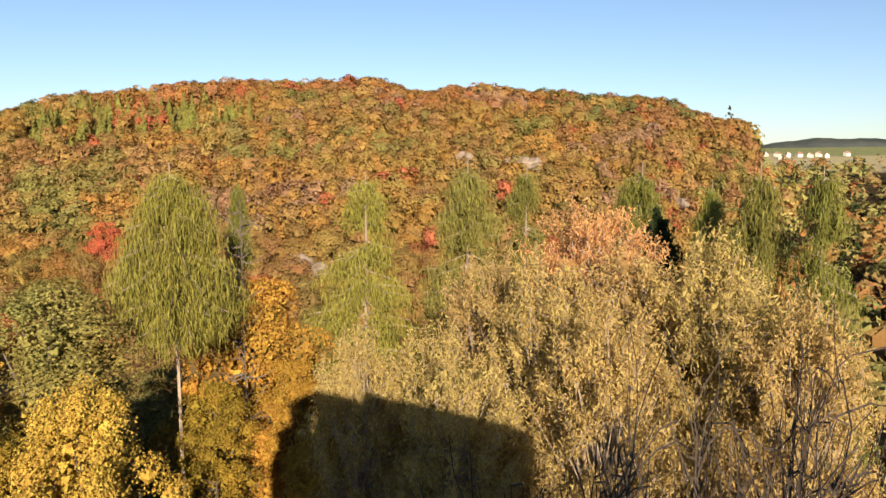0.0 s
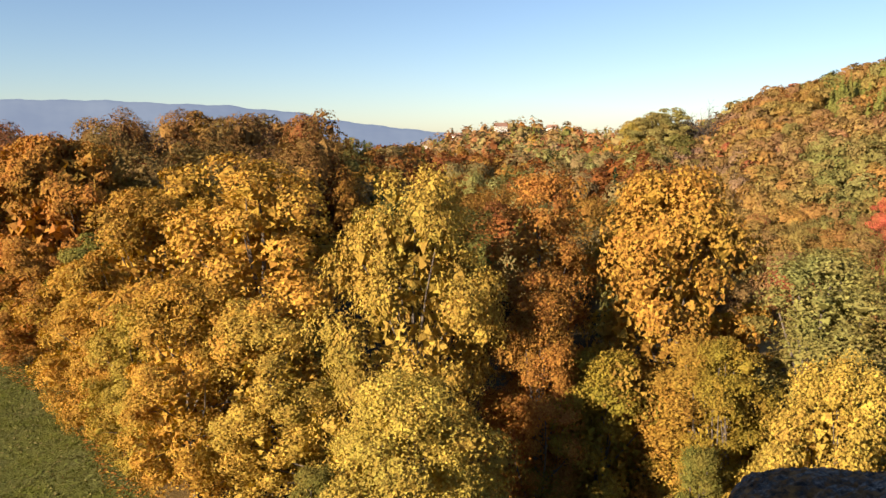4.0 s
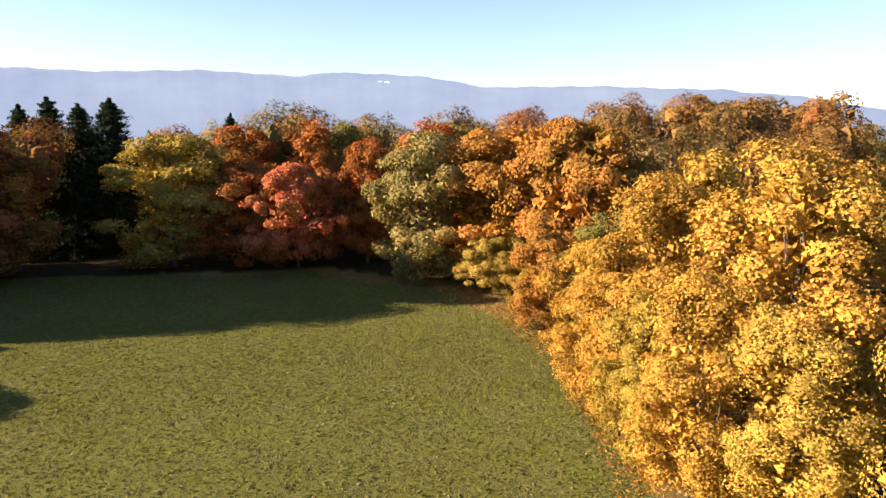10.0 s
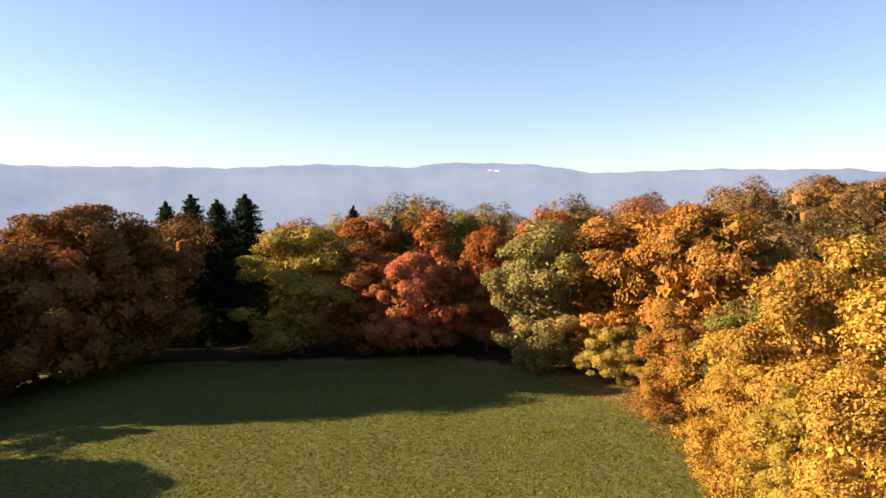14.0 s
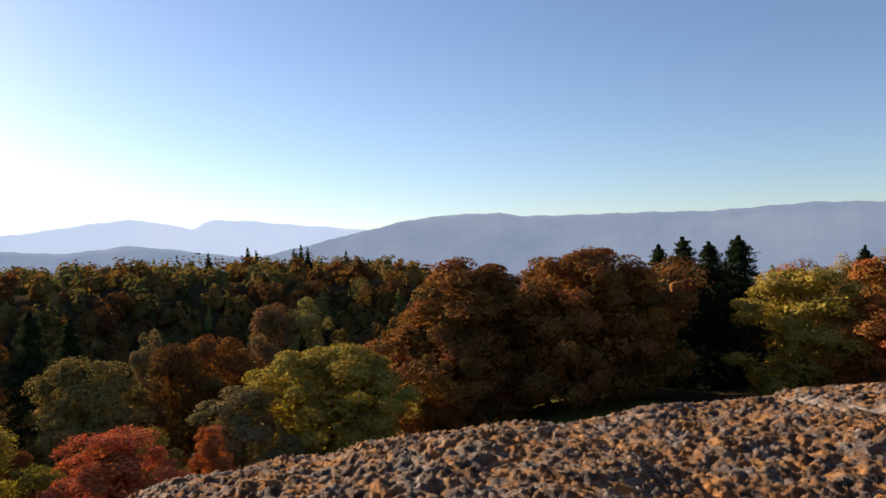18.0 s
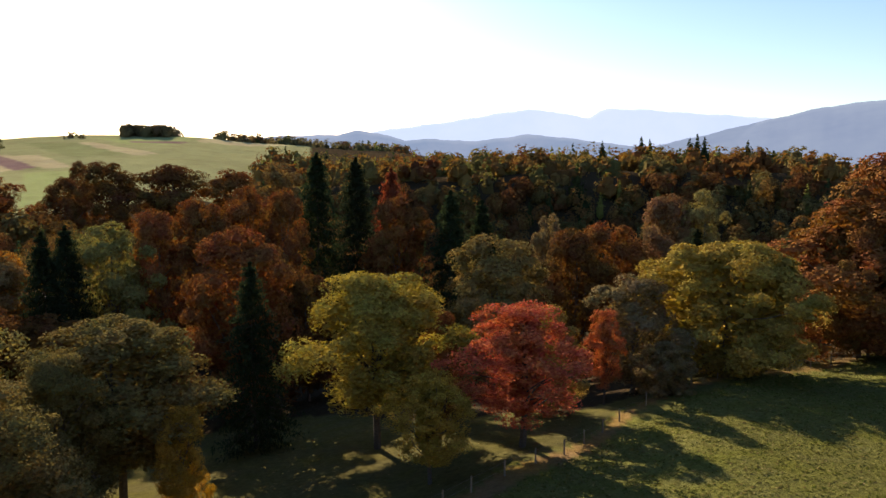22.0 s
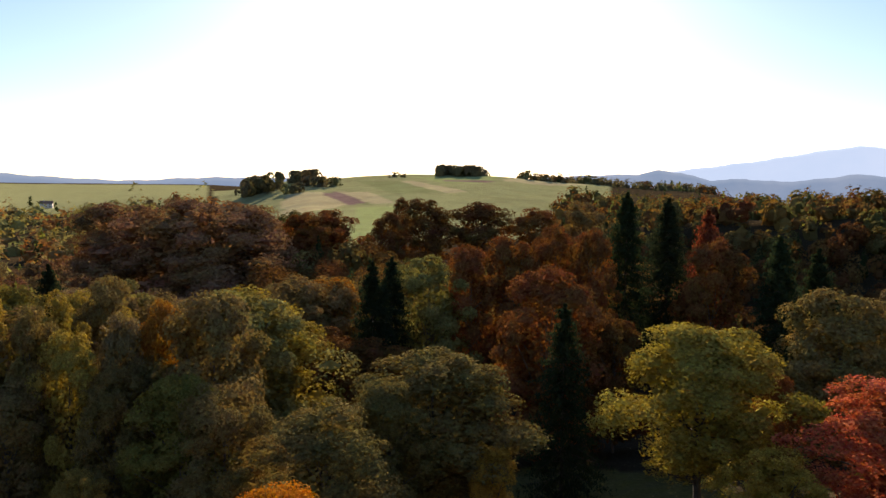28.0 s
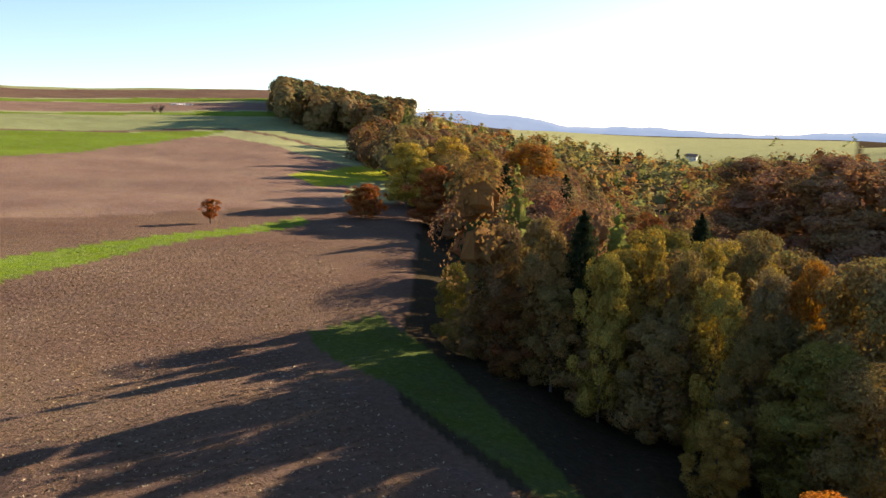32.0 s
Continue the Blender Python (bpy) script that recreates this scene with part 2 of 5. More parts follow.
profile(265, 0, 0, 0, 0, 0, 0, 3, 11, 32, 64, 64, 64)
profile(-21, 0, -1, -6, -13, -26, -32, -13, 28, 38, 14, 60, 80)
profile(2, 0, -1, -5, -12, -24, -24, 10, 44, 54, 34, 11, 5)
profile(-2, 0, -1, -5, -12, -24, -24, 9, 46.5, 56, 33, 12, 10)
profile(-7, 0, -1, -5, -12, -24, -25, 7, 44.5, 54, 30, 15, 20)
profile(15, 0, -1, -5, -12, -23, -22, 12, 48, 59, 34, 8, 0)
profile(32, 0, -1, -4, -10, -18, -17, 3, 31, 40, 20, 0, 0)


def ground_z(x, y):
    """Height of the ground, for arrays or numbers."""
    x, y = np.asarray(x, float), np.asarray(y, float)
    az = (np.degrees(np.arctan2(-x, y)) + 60) % 360 - 60
    d = np.hypot(x, y)
    keys = sorted(PROFILES)
    keys = [keys[-1] - 360] + keys + [keys[0] + 360]
    table = np.array([PROFILES[k] if k in PROFILES else PROFILES[k + 360] if k + 360 in PROFILES else PROFILES[k - 360] for k in keys], float)
    cell = np.clip(np.searchsorted(keys, az, side="right") - 1, 0, len(keys) - 2)
    left, right = np.array(keys)[cell], np.array(keys)[cell + 1]
    w = (az - left) / (right - left)
    w = w * w * (3 - 2 * w)
    ring = np.clip(np.searchsorted(RINGS, d, side="right") - 1, 0, len(RINGS) - 2)
    near, far = np.array(RINGS, float)[ring], np.array(RINGS, float)[ring + 1]
    u = np.clip((d - near) / (far - near), 0, 1)
    za = table[cell, ring] * (1 - u) + table[cell, ring + 1] * u
    zb = table[cell + 1, ring] * (1 - u) + table[cell + 1, ring + 1] * u
    flat = np.clip((d - 30) / 80, 0, 1)
    return za * (1 - w) + zb * w + flat * 0.5 * (np.sin(x * 0.043 + 1) * np.cos(y * 0.037) + 0.5 * np.sin(x * 0.11 - y * 0.09))

# ---- mesh builders ----
def polar(az, d):
    return -math.sin(radians(az)) * d, math.cos(radians(az)) * d


rng = np.random.default_rng(7)


def mesh_of(name, verts, sides, materials, tint=None, smooth=False):
    """A mesh of faces that all have `sides` corners, corner after corner."""
    verts = np.ascontiguousarray(verts, np.float32).reshape(-1, 3)
    me = bpy.data.meshes.new(name)
    count = len(verts) // sides
    me.vertices.add(len(verts))
    me.vertices.foreach_set("co", verts.ravel())
    me.loops.add(len(verts))
    me.loops.foreach_set("vertex_index", np.arange(len(verts), dtype=np.int32))
    me.polygons.add(count)
    me.polygons.foreach_set("loop_start", np.arange(0, len(verts), sides, dtype=np.int32))
    if tint is not None:
        a = me.attributes.new("tint", "FLOAT_COLOR", "POINT")
        rgba = np.ones((len(verts), 4), np.float32)
        rgba[:, :3] = np.repeat(tint, sides, axis=0)
        a.data.foreach_set("color", rgba.ravel())
    for m in materials:
        me.materials.append(m)
    me.update()
    me.validate()
    return me


def grid_mesh(name, pts, material, tint=None, wrap=False):
    """A mesh over a grid of points (rows, columns, 3)."""
    rows, cols = pts.shape[:2]
    i, j = np.meshgrid(np.arange(rows - 1), np.arange(cols if wrap else cols - 1), indexing="ij")
    k = (j + 1) % cols
    faces = np.stack([i * cols + j, i * cols + k, (i + 1) * cols + k, (i + 1) * cols + j], -1).reshape(-1, 4)
    me = bpy.data.meshes.new(name)
    me.vertices.add(rows * cols)
    me.vertices.foreach_set("co", np.ascontiguousarray(pts, np.float32).ravel())
    me.loops.add(faces.size)
    me.loops.foreach_set("vertex_index", faces.astype(np.int32).ravel())
    me.polygons.add(len(faces))
    me.polygons.foreach_set("loop_start", np.arange(0, faces.size, 4, dtype=np.int32))
    me.polygons.foreach_set("use_smooth", np.ones(len(faces), bool))
    if tint is not None:
        a = me.attributes.new("tint", "FLOAT_COLOR", "POINT")
        rgba = np.ones((rows * cols, 4), np.float32)
        rgba[:, :3] = tint.reshape(-1, 3)
        a.data.foreach_set("color", rgba.ravel())
    me.materials.append(material)
    me.update()
    me.validate()
    return me


def foliage_mesh(name, leaf, clumps, material, tint=None):
    """Loose leaves (n, 3, 3) and smooth closed clumps (m, rings, around, 3) in one mesh. tint: a colour for each leaf, then each clump."""
    n, (m, rings, around) = len(leaf), clumps.shape[:3]
    verts = np.concatenate([leaf.reshape(-1, 3), clumps.reshape(-1, 3)]).astype(np.float32)
    i, j = np.meshgrid(np.arange(rings - 1), np.arange(around), indexing="ij")
    k = (j + 1) % around
    quad = np.stack([i * around + j, i * around + k, (i + 1) * around + k, (i + 1) * around + j], -1).reshape(-1, 4)
    quads = (quad[None] + (np.arange(m) * rings * around)[:, None, None] + 3 * n).reshape(-1, 4)
    index = np.concatenate([np.arange(3 * n), quads.ravel()]).astype(np.int32)
    me = bpy.data.meshes.new(name)
    me.vertices.add(len(verts))
    me.vertices.foreach_set("co", np.ascontiguousarray(verts).ravel())
    me.loops.add(len(index))
    me.loops.foreach_set("vertex_index", index)
    me.polygons.add(n + len(quads))
    me.polygons.foreach_set("loop_start", np.concatenate([np.arange(n) * 3, 3 * n + np.arange(len(quads)) * 4]).astype(np.int32))
    me.polygons.foreach_set("use_smooth", np.zeros(n + len(quads), bool))
    if tint is not None:
        a = me.attributes.new("tint", "FLOAT_COLOR", "POINT")
        rgba = np.ones((len(verts), 4), np.float32)
        rgba[:, :3] = np.concatenate([np.repeat(tint[:n], 3, axis=0), np.repeat(tint[n:], rings * around, axis=0)])
        a.data.foreach_set("color", rgba.ravel())
    me.materials.append(material)
    me.update()
    me.validate()
    return me


NO_CLUMPS = np.zeros((0, 4, 5, 3))


def unit(v):
    return v / (np.linalg.norm(v, axis=-1, keepdims=True) + 1e-9)


def leaves(points, facing, length, width, droop=0.0):
    """Pointed leaves (three corners each) at the points, turned about their facing."""
    n = len(points)
    side = unit(np.cross(facing, rng.normal(size=(n, 3))))
    along = unit(np.cross(side, facing))
    along[:, 2] -= droop
    along = unit(along)
    size = rng.uniform(0.65, 1.35, (n, 1))
    a, b = along * length * size * 0.62, side * width * size * 0.62
    return np.stack([points - a * 0.75 - b, points + a, points - a * 0.75 + b], 1)


def tubes(lines, sides=5):
    """Tapered limbs: each line is (points (n,3), radii (n))."""
    out = []
    turn = np.linspace(0, 2 * np.pi, sides, endpoint=False)
    for pts, radii in lines:
        pts, radii = np.asarray(pts, float), np.asarray(radii, float)
        d = unit(np.gradient(pts, axis=0))
        u = unit(np.cross(d, np.array([0.31, 0.87, 0.37])))
        v = np.cross(d, u)
        ring = pts[:, None] + radii[:, None, None] * (np.cos(turn)[None, :, None] * u[:, None] + np.sin(turn)[None, :, None] * v[:, None])
        nxt = np.roll(ring, -1, axis=1)
        out.append(np.stack([ring[:-1], nxt[:-1], nxt[1:], ring[1:]], 2).reshape(-1, 4, 3))
    return np.concatenate(out)


def limb(start, end, r0, r1, bend=0.15, n=4):
    start, end = np.asarray(start, float), np.asarray(end, float)
    t = np.linspace(0, 1, n)[:, None]
    off = rng.normal(size=3) * np.linalg.norm(end - start) * bend
    return start + (end - start) * t + off * (t * (1 - t)), r0 + (r1 - r0) * t[:, 0]


def thing(name, parts, label, category, group=""):
    """A thing on an Empty, with its parts (name, mesh, label)."""
    root = new(name)
    tagged(root, label, category, group)
    for part_name, me, part_label in parts:
        ob = new(part_name, me)
        ob.parent = root
        if part_label:
            tagged(ob, part_label)
    return root


def blobs(centres, radii, around=5, rings=3, uneven=0.25, squash=0.85):
    """Uneven closed clumps of foliage."""
    a = np.linspace(0, 2 * np.pi, around, endpoint=False)
    b = np.linspace(-np.pi / 2, np.pi / 2, rings + 1)
    d = np.stack([np.cos(b)[:, None] * np.cos(a), np.cos(b)[:, None] * np.sin(a), np.repeat(np.sin(b)[:, None], around, 1)], -1)
    r = 1 + rng.uniform(-uneven, uneven, (len(centres), rings + 1, around))
    r[:, 0], r[:, -1] = r[:, 0, :1], r[:, -1, :1]
    return np.asarray(centres)[:, None, None] + d[None] * (r * np.asarray(radii)[:, None, None])[..., None] * [1, 1, squash]


# ---- tree kinds, each 20 m high with a crown 5 m in radius ----
def broadleaf_mesh(lobes, per_lobe, size, fill, low=1.2, ragged=0.45, core=0.5, span=4.5, lobe=1.0, hull=0.6):
    """A round-headed tree: leaves gathered in clumps round the ends of its limbs, dense within."""
    mid, half = (low + 19.0) / 2, (19.0 - low) / 2
    z = np.clip(rng.uniform(-1, 1, lobes) + rng.normal(size=lobes) * 0.08, -1, 0.94)
    turn = rng.uniform(0, 2 * np.pi, lobes)
    skirt = np.where(z > 0, np.sqrt(np.clip(1 - np.abs(z) ** 1.9, 0.02, 1)), 1 - (0.2 if low < 2.5 else 0.75) * z * z)
    out = span * skirt * rng.uniform(0.3, 1.0, lobes) ** 0.45 * (1 + 0.2 * np.sin(turn * 3 + rng.uniform(0, 6)) + 0.16 * np.sin(z * 7 + turn * 2))
    c = np.stack([np.cos(turn) * out, np.sin(turn) * out, mid + z * half * 0.97], -1)
    axis = np.array([0, 0, mid - 0.5])
    outward = unit((c - axis) * [1, 1, 0.6])
    radius = rng.uniform(0.75, 1.45, lobes) * lobe
    k = np.repeat(np.arange(lobes), per_lobe)
    d = unit(rng.normal(size=(len(k), 3)) + outward[k] * 0.75 + [0, 0, 0.25])
    rad = radius[k] * rng.uniform(fill, 1.08, len(k))
    pts = c[k] + d * rad[:, None] * [1, 1, 0.8]
    facing = unit(d + outward[k] * 0.5 + rng.normal(size=d.shape) * ragged)
    crown = leaves(pts, facing, size, size * 0.8, 0.25)
    if hull:
        # the crown's inner foliage, coarse and hidden by the outer leaves
        n = 2600
        h = rng.uniform(-0.92, 0.8, n)
        wide = span * hull * np.where(h > 0, np.sqrt(np.clip(1 - np.abs(h) ** 2.4, 0.02, 1)), 1 - (0.2 if low < 2.5 else 0.75) * h * h)
        a, r = rng.uniform(0, 6.283, n), rng.uniform(0.1, 1.0, n) ** 0.5
        inner = np.stack([np.cos(a) * wide * r, np.sin(a) * wide * r, mid + h * half], -1)
        crown = np.concatenate([crown, leaves(inner, unit(rng.normal(size=inner.shape) + outward[rng.integers(0, lobes, n)] * 0.5), span * 0.095, span * 0.08)])
    crown = crown, blobs(c, radius * core, 4, 2) if core else NO_CLUMPS
    lines = [limb((0, 0, -1.5), (0.2, 0.1, 9), 0.28, 0.18, 0.03, 6), limb((0.2, 0.1, 9), (0, 0, 17), 0.18, 0.04, 0.05, 5)]
    for p in c[rng.permutation(lobes)[:26]]:
        fork = rng.uniform(3.5, 9) if p[2] < 13 else rng.uniform(7, 11)
        lines.append(limb((0.1, 0.05, max(1.0, min(fork, p[2] - 0.5))), p * 0.97, 0.1, 0.025, 0.12, 4))
    return crown, tubes(lines)


def conifer_mesh(whorls, arms, per_arm, length, width, base, droop, sweep):
    pts, facing, lines = [], [], [limb((0, 0, -1.5), (0, 0, 20.0), 0.24, 0.02, 0.01, 6)]
    for w in range(whorls):
        f = w / (whorls - 1)
        z = base + (19.4 - base) * f
        reach = 4.9 * (1 - f) ** 0.74 * (0.6 + 0.4 * min(1, f * 6 + 0.3)) * rng.uniform(0.9, 1.12) + 0.1
        for a in range(arms):
            turn = 2 * math.pi * (a + rng.uniform(-0.35, 0.35)) / arms + w * 0.7
            lift = rng.uniform(-0.3, 0.3)
            r = reach * rng.uniform(0.5, 1.18)
            t = rng.uniform(0.05, 1.0, per_arm) ** 0.5
            sag = sweep * t * r - droop * (t * r) ** 1.6 * 0.25
            x, y = np.cos(turn) * t * r, np.sin(turn) * t * r
            side = rng.normal(size=(per_arm, 3)) * [0.26, 0.26, 0.12] * (0.3 + t[:, None]) * min(1.0, r)
            p = np.stack([x, y, z + sag + lift], -1) + side
            pts.append(p)
            out = np.tile([math.cos(turn), math.sin(turn), 0.0], (per_arm, 1))
            facing.append(unit(out * 0.3 + rng.normal(size=p.shape) * 0.5 + [0, 0, 0.7]))
            if a % 2 == 0:
                lines.append(limb((0, 0, z), (math.cos(turn) * r * 0.9, math.sin(turn) * r * 0.9, z + sweep * r * 0.9 - droop * r ** 1.6 * 0.2), 0.045, 0.012, 0.03, 3))
    crown = leaves(np.concatenate(pts), np.concatenate(facing), length, width, droop * 1.2), NO_CLUMPS
    return crown, tubes(lines, 4)


def larch_mesh(base, branches, per_branch):
    """A feathery ovate crown: spreading boughs with curtains of fine hanging twigs."""
    pts, lines = [], [limb((0, 0, -1.5), (0.15, 0, 20.0), 0.27, 0.03, 0.01, 7)]
    for _ in range(branches):
        f = rng.uniform(0, 1) ** 1.1
        z = base + (19.6 - base) * f
        reach = 5.0 * min(1.0, 0.5 + 2.2 * f) * (1 - f) ** 0.5 * rng.uniform(0.62, 1.1) + 0.25
        turn = rng.uniform(0, 6.283)
        out = np.array([math.cos(turn), math.sin(turn), 0.0])
        rise = rng.uniform(-0.05, 0.2) * reach
        t = rng.uniform(0.12, 1.0, per_branch) ** 0.75
        p = out * (t * reach)[:, None] + np.stack([0 * t, 0 * t, z + rise * t - 0.25 * reach * t * t], -1)
        p += rng.normal(size=p.shape) * [0.22, 0.22, 0.1] * (0.4 + t[:, None])
        p[:, 2] -= rng.uniform(0, 1, per_branch) ** 1.6 * 0.85
        pts.append(p)
        lines.append(limb((0, 0, z), out * reach * 0.95 + [0, 0, z + rise - 0.25 * reach], 0.045, 0.012, 0.04, 4))
    p = np.concatenate(pts)
    side = unit(np.cross(rng.normal(size=p.shape), [0.0, 0.0, 1.0]))
    down = unit(rng.normal(size=p.shape) * 0.4 + [0, 0, -1.0])
    size = rng.uniform(0.6, 1.4, (len(p), 1))
    leaf = np.stack([p - side * 0.03 * size, p + down * 0.3 * size, p + side * 0.03 * size - down * 0.05], 1)
    return (leaf, NO_CLUMPS), tubes(lines, 4)


def twig_mesh(upright, depth=4, splay=0.55, thick=0.15, bend=0.1):
    """A leafless tree of thin shoots."""
    lines = []

    def grow(p, d, length, r, level):
        end = p + d * length
        lines.append(limb(p, end, r, r * 0.6, bend, 4 if level > 1 else 5))
        if level >= depth:
            return
        for _ in range(5 if level else 7):
            q = p + (end - p) * rng.uniform(0.4, 1.0)
            grow(q, unit((d + rng.normal(size=3) * splay + [0, 0, upright])[None])[0], length * rng.uniform(0.5, 0.72), r * 0.52, level + 1)

    for _ in range(4):
        d = unit(np.array([[rng.normal() * 0.45, rng.normal() * 0.45, 1.0]]))[0]
        grow(np.array([rng.normal() * 0.2, rng.normal() * 0.2, -1.0]), d, 8.2, thick, 1)
    wood = tubes(lines, 3)
    flat = wood.reshape(-1, 3)
    wide = np.percentile(np.hypot(flat[:, 0], flat[:, 1]), 90)
    return None, wood * [5 / wide, 5 / wide, 20 / flat[:, 2].max()]


def snag_mesh(branches):
    """A dead stem with short broken side branches."""
    lines = [limb((0, 0, -1.5), (0.3, 0.2, 20), 0.22, 0.05, 0.02, 7)]
    for _ in range(branches):
        z, turn, reach = rng.uniform(7, 19.5), rng.uniform(0, 6.283), rng.uniform(1.5, 5.0)
        lines.append(limb((0.15, 0.1, z), (math.cos(turn) * reach, math.sin(turn) * reach, z + rng.uniform(-0.4, 1.2)), 0.05, 0.015, 0.2, 4))
    return None, tubes(lines, 4)


def spray_mesh(sprays, per_spray):
    """A loose crown of upright sprays of narrow withered leaves on pale twigs."""
    p = unit(rng.normal(size=(sprays, 3)) + [0, 0, 0.25]) * (rng.uniform(0.2, 1.0, (sprays, 1)) ** 0.5)
    c = p * [4.8, 4.8, 6.6] + [0, 0, 12.6]
    k = np.repeat(np.arange(sprays), per_spray)
    lean = unit(c * [0.2, 0.2, 0] + [0, 0, 0.7] + rng.normal(size=c.shape) * 0.5)
    f = rng.uniform(-0.8, 0.8, (len(k), 1))
    pts = c[k] + lean[k] * f * 0.9 + rng.normal(size=(len(k), 3)) * 0.22
    leaf = leaves(pts, unit(rng.normal(size=pts.shape) + [0, 0, 0.3]), 0.24, 0.065, -0.2)
    lines = [limb((0, 0, -1.5), (0, 0, 12), 0.2, 0.08, 0.04, 6)]
    for q, d in zip(c, lean):
        low = np.array([q[0] * 0.25, q[1] * 0.25, max(0.5, q[2] - rng.uniform(3.0, 6.0))])
        lines.append(limb(low, q - d * 0.8, 0.05, 0.025, 0.12, 4))
        lines.append(limb(q - d * 0.9, q + d * 0.9, 0.025, 0.008, 0.03, 3))
    return (leaf, NO_CLUMPS), tubes(lines, 3)


def template(name, crown, wood, leaf, bark):
    parts = [("trunk", mesh_of(name + "_wood", wood, 4, [bark]), "")]
    if crown is not None:
        parts.append(("crown", foliage_mesh(name + "_leaves", *crown, leaf), ""))
    return parts


FINE = [template("broadleaf_fine", *broadleaf_mesh(120, 430, 0.125, 0.62, ragged=0.6, core=0.42, lobe=1.15), LEAF, BARK) for _ in range(3)]
MEDIUM = [template("broadleaf_medium", *broadleaf_mesh(105, 370, 0.17, 0.66, ragged=0.6, core=0.42, lobe=1.2), LEAF, BARK) for _ in range(4)]
OPEN = [template("broadleaf_open", *broadleaf_mesh(110, 260, 0.15, 0.5, 1.5, 0.8, 0.2, hull=0.42), LEAF, PALE_BARK) for _ in range(2)]
TALL = [template("broadleaf_tall", *broadleaf_mesh(150, 340, 0.095, 0.62, ragged=0.6, core=0.42, span=2.3, lobe=0.72), LEAF, BARK) for _ in range(4)]
ORCHARD = [template("orchard", *broadleaf_mesh(100, 220, 0.19, 0.4, 4.0, 0.8, 0.2, hull=0.35), LEAF, DARK_BARK) for _ in range(2)]
STANDARD = [template("standard", *broadleaf_mesh(95, 330, 0.2, 0.6, 5.0, 0.65, 0.45, lobe=1.3, hull=0.62), LEAF, DARK_BARK) for _ in range(2)]
MIDDLE = [template("broadleaf_middle", *broadleaf_mesh(72, 300, 0.24, 0.7, ragged=0.5, core=0.5, lobe=1.3, hull=0.66), LEAF, BARK) for _ in range(5)]
WIDE = [template("broadleaf_wide", *broadleaf_mesh(115, 260, 0.27, 0.7, 1.5, 0.5, 0.5, 9.0, lobe=1.45, hull=0.66), LEAF, BARK) for _ in range(2)]
SPRUCES = [template("spruce", *conifer_mesh(34, 9, 60, 0.36, 0.12, 1.0, 0.75, 0.1), NEEDLE, DARK_BARK) for _ in range(3)]
LARCHES = [template("larch", *larch_mesh(b, 190, 190), NEEDLE, PALE_BARK) for b in (14.2, 6.0, 4.0)]
TWIGGY = [template("spray", *spray_mesh(330, 105), DRY, PALE_BARK) for _ in range(3)]
BARE = [template("bare", *twig_mesh(0.12, 4, 0.8, 0.25, 0.6), DRY, BLACK_BARK) for _ in range(2)]
DEAD = [template("dead", *snag_mesh(70), DRY, BARK)]

WORDS = {LARCH: "yellow-green", LARCHD: "olive-green", SPRUCE: "dark green", GOLD: "golden", YELLOW: "bright yellow", AMBER: "amber orange",
         OCHRE: "dull ochre", ORANGE: "bright orange", GOLDORANGE: "golden orange", RUST: "rust-brown", RUSTGOLD: "rusty gold", MAROON: "dark maroon",
         CORAL: "coral red", RED: "crimson", OLIVE: "olive green", OLIVEGOLD: "olive gold", OLIVEBROWN: "olive brown", LIME: "lime yellow", LEAFGREEN: "leafy green", HEATHER: "dull reddish", RUSSET: "deep russet",
         GREENGOLD: "green and gold", GREY: "greyish brown", SHADED_OLIVE: "dull olive-brown", BUFF: "pale buff", TAWNY: "tawny", PALE: "bare pale", PALE2: "thin russet"}


def plant(name, kinds, x, y, top, radius, colour, label, category, group="", low=0.0):
    foot = float(ground_z(x, y))
    height = max(2.5, top - foot)
    if not low:
        low = foot
    parts = kinds[int(abs(x * 7 + y * 13)) % len(kinds)]
    root = thing(name, parts, label, category, group)
    s = radius / (9.5 if kinds is WIDE else 2.6 if kinds is TALL else 5.0)
    root.matrix_basis = Matrix.Translation((x, y, foot)) @ Matrix.Rotation((x * 3.1 + y * 1.7) % 6.28, 4, "Z") @ Matrix.Diagonal((s, s, height / 20.0, 1))
    jitter = random.Random(int(x * 91 + y * 57))
    shade, warm = jitter.uniform(0.88, 1.12), jitter.uniform(0.92, 1.08)
    for ob in root.children:
        ob.color = (colour[0] * shade, colour[1] * shade * warm, colour[2] * shade, 1)
    return root


def broadleaf(x, y, top, radius, colour):
    d = math.hypot(x, y)
    kinds = OPEN if colour in (RUSTGOLD, PALE2, GREY) and d < 60 else FINE if d < 36 else MEDIUM if d < 64 else MIDDLE
    if top - float(ground_z(x, y)) < radius * 2.3:
        kinds = WIDE
    elif d < 64 and top - float(ground_z(x, y)) > radius * 5.5:
        kinds = TALL
    word = WORDS[colour]
    where = "beside the tower" if d < 50 else "by the meadow" if 75 < math.degrees(math.atan2(-x, y)) % 360 < 140 else "in the valley"
    radius *= 1.0 if d < 55 else 1.05
    plant("broadleaf_tree", kinds, x, y, top, radius, colour, f"tree with {word} autumn leaves {where}", "tree", f"{word} broadleaf trees")


def standard(x, y, top, radius, colour):
    plant("standard_tree", STANDARD, x, y, top, radius, colour, f"tree with {WORDS[colour]} leaves on a bare trunk above the slope", "tree", "trees on the slope")


def larch(x, y, top, radius, colour, low=0.0):
    kinds = LARCHES[:1] if low else LARCHES[1:]
    plant("larch_tree", kinds, x, y, top, radius * (1.18 if low else 1.32), colour, f"tall {WORDS[colour]} larch with feathery hanging twigs", "tree", "larches below the tower")


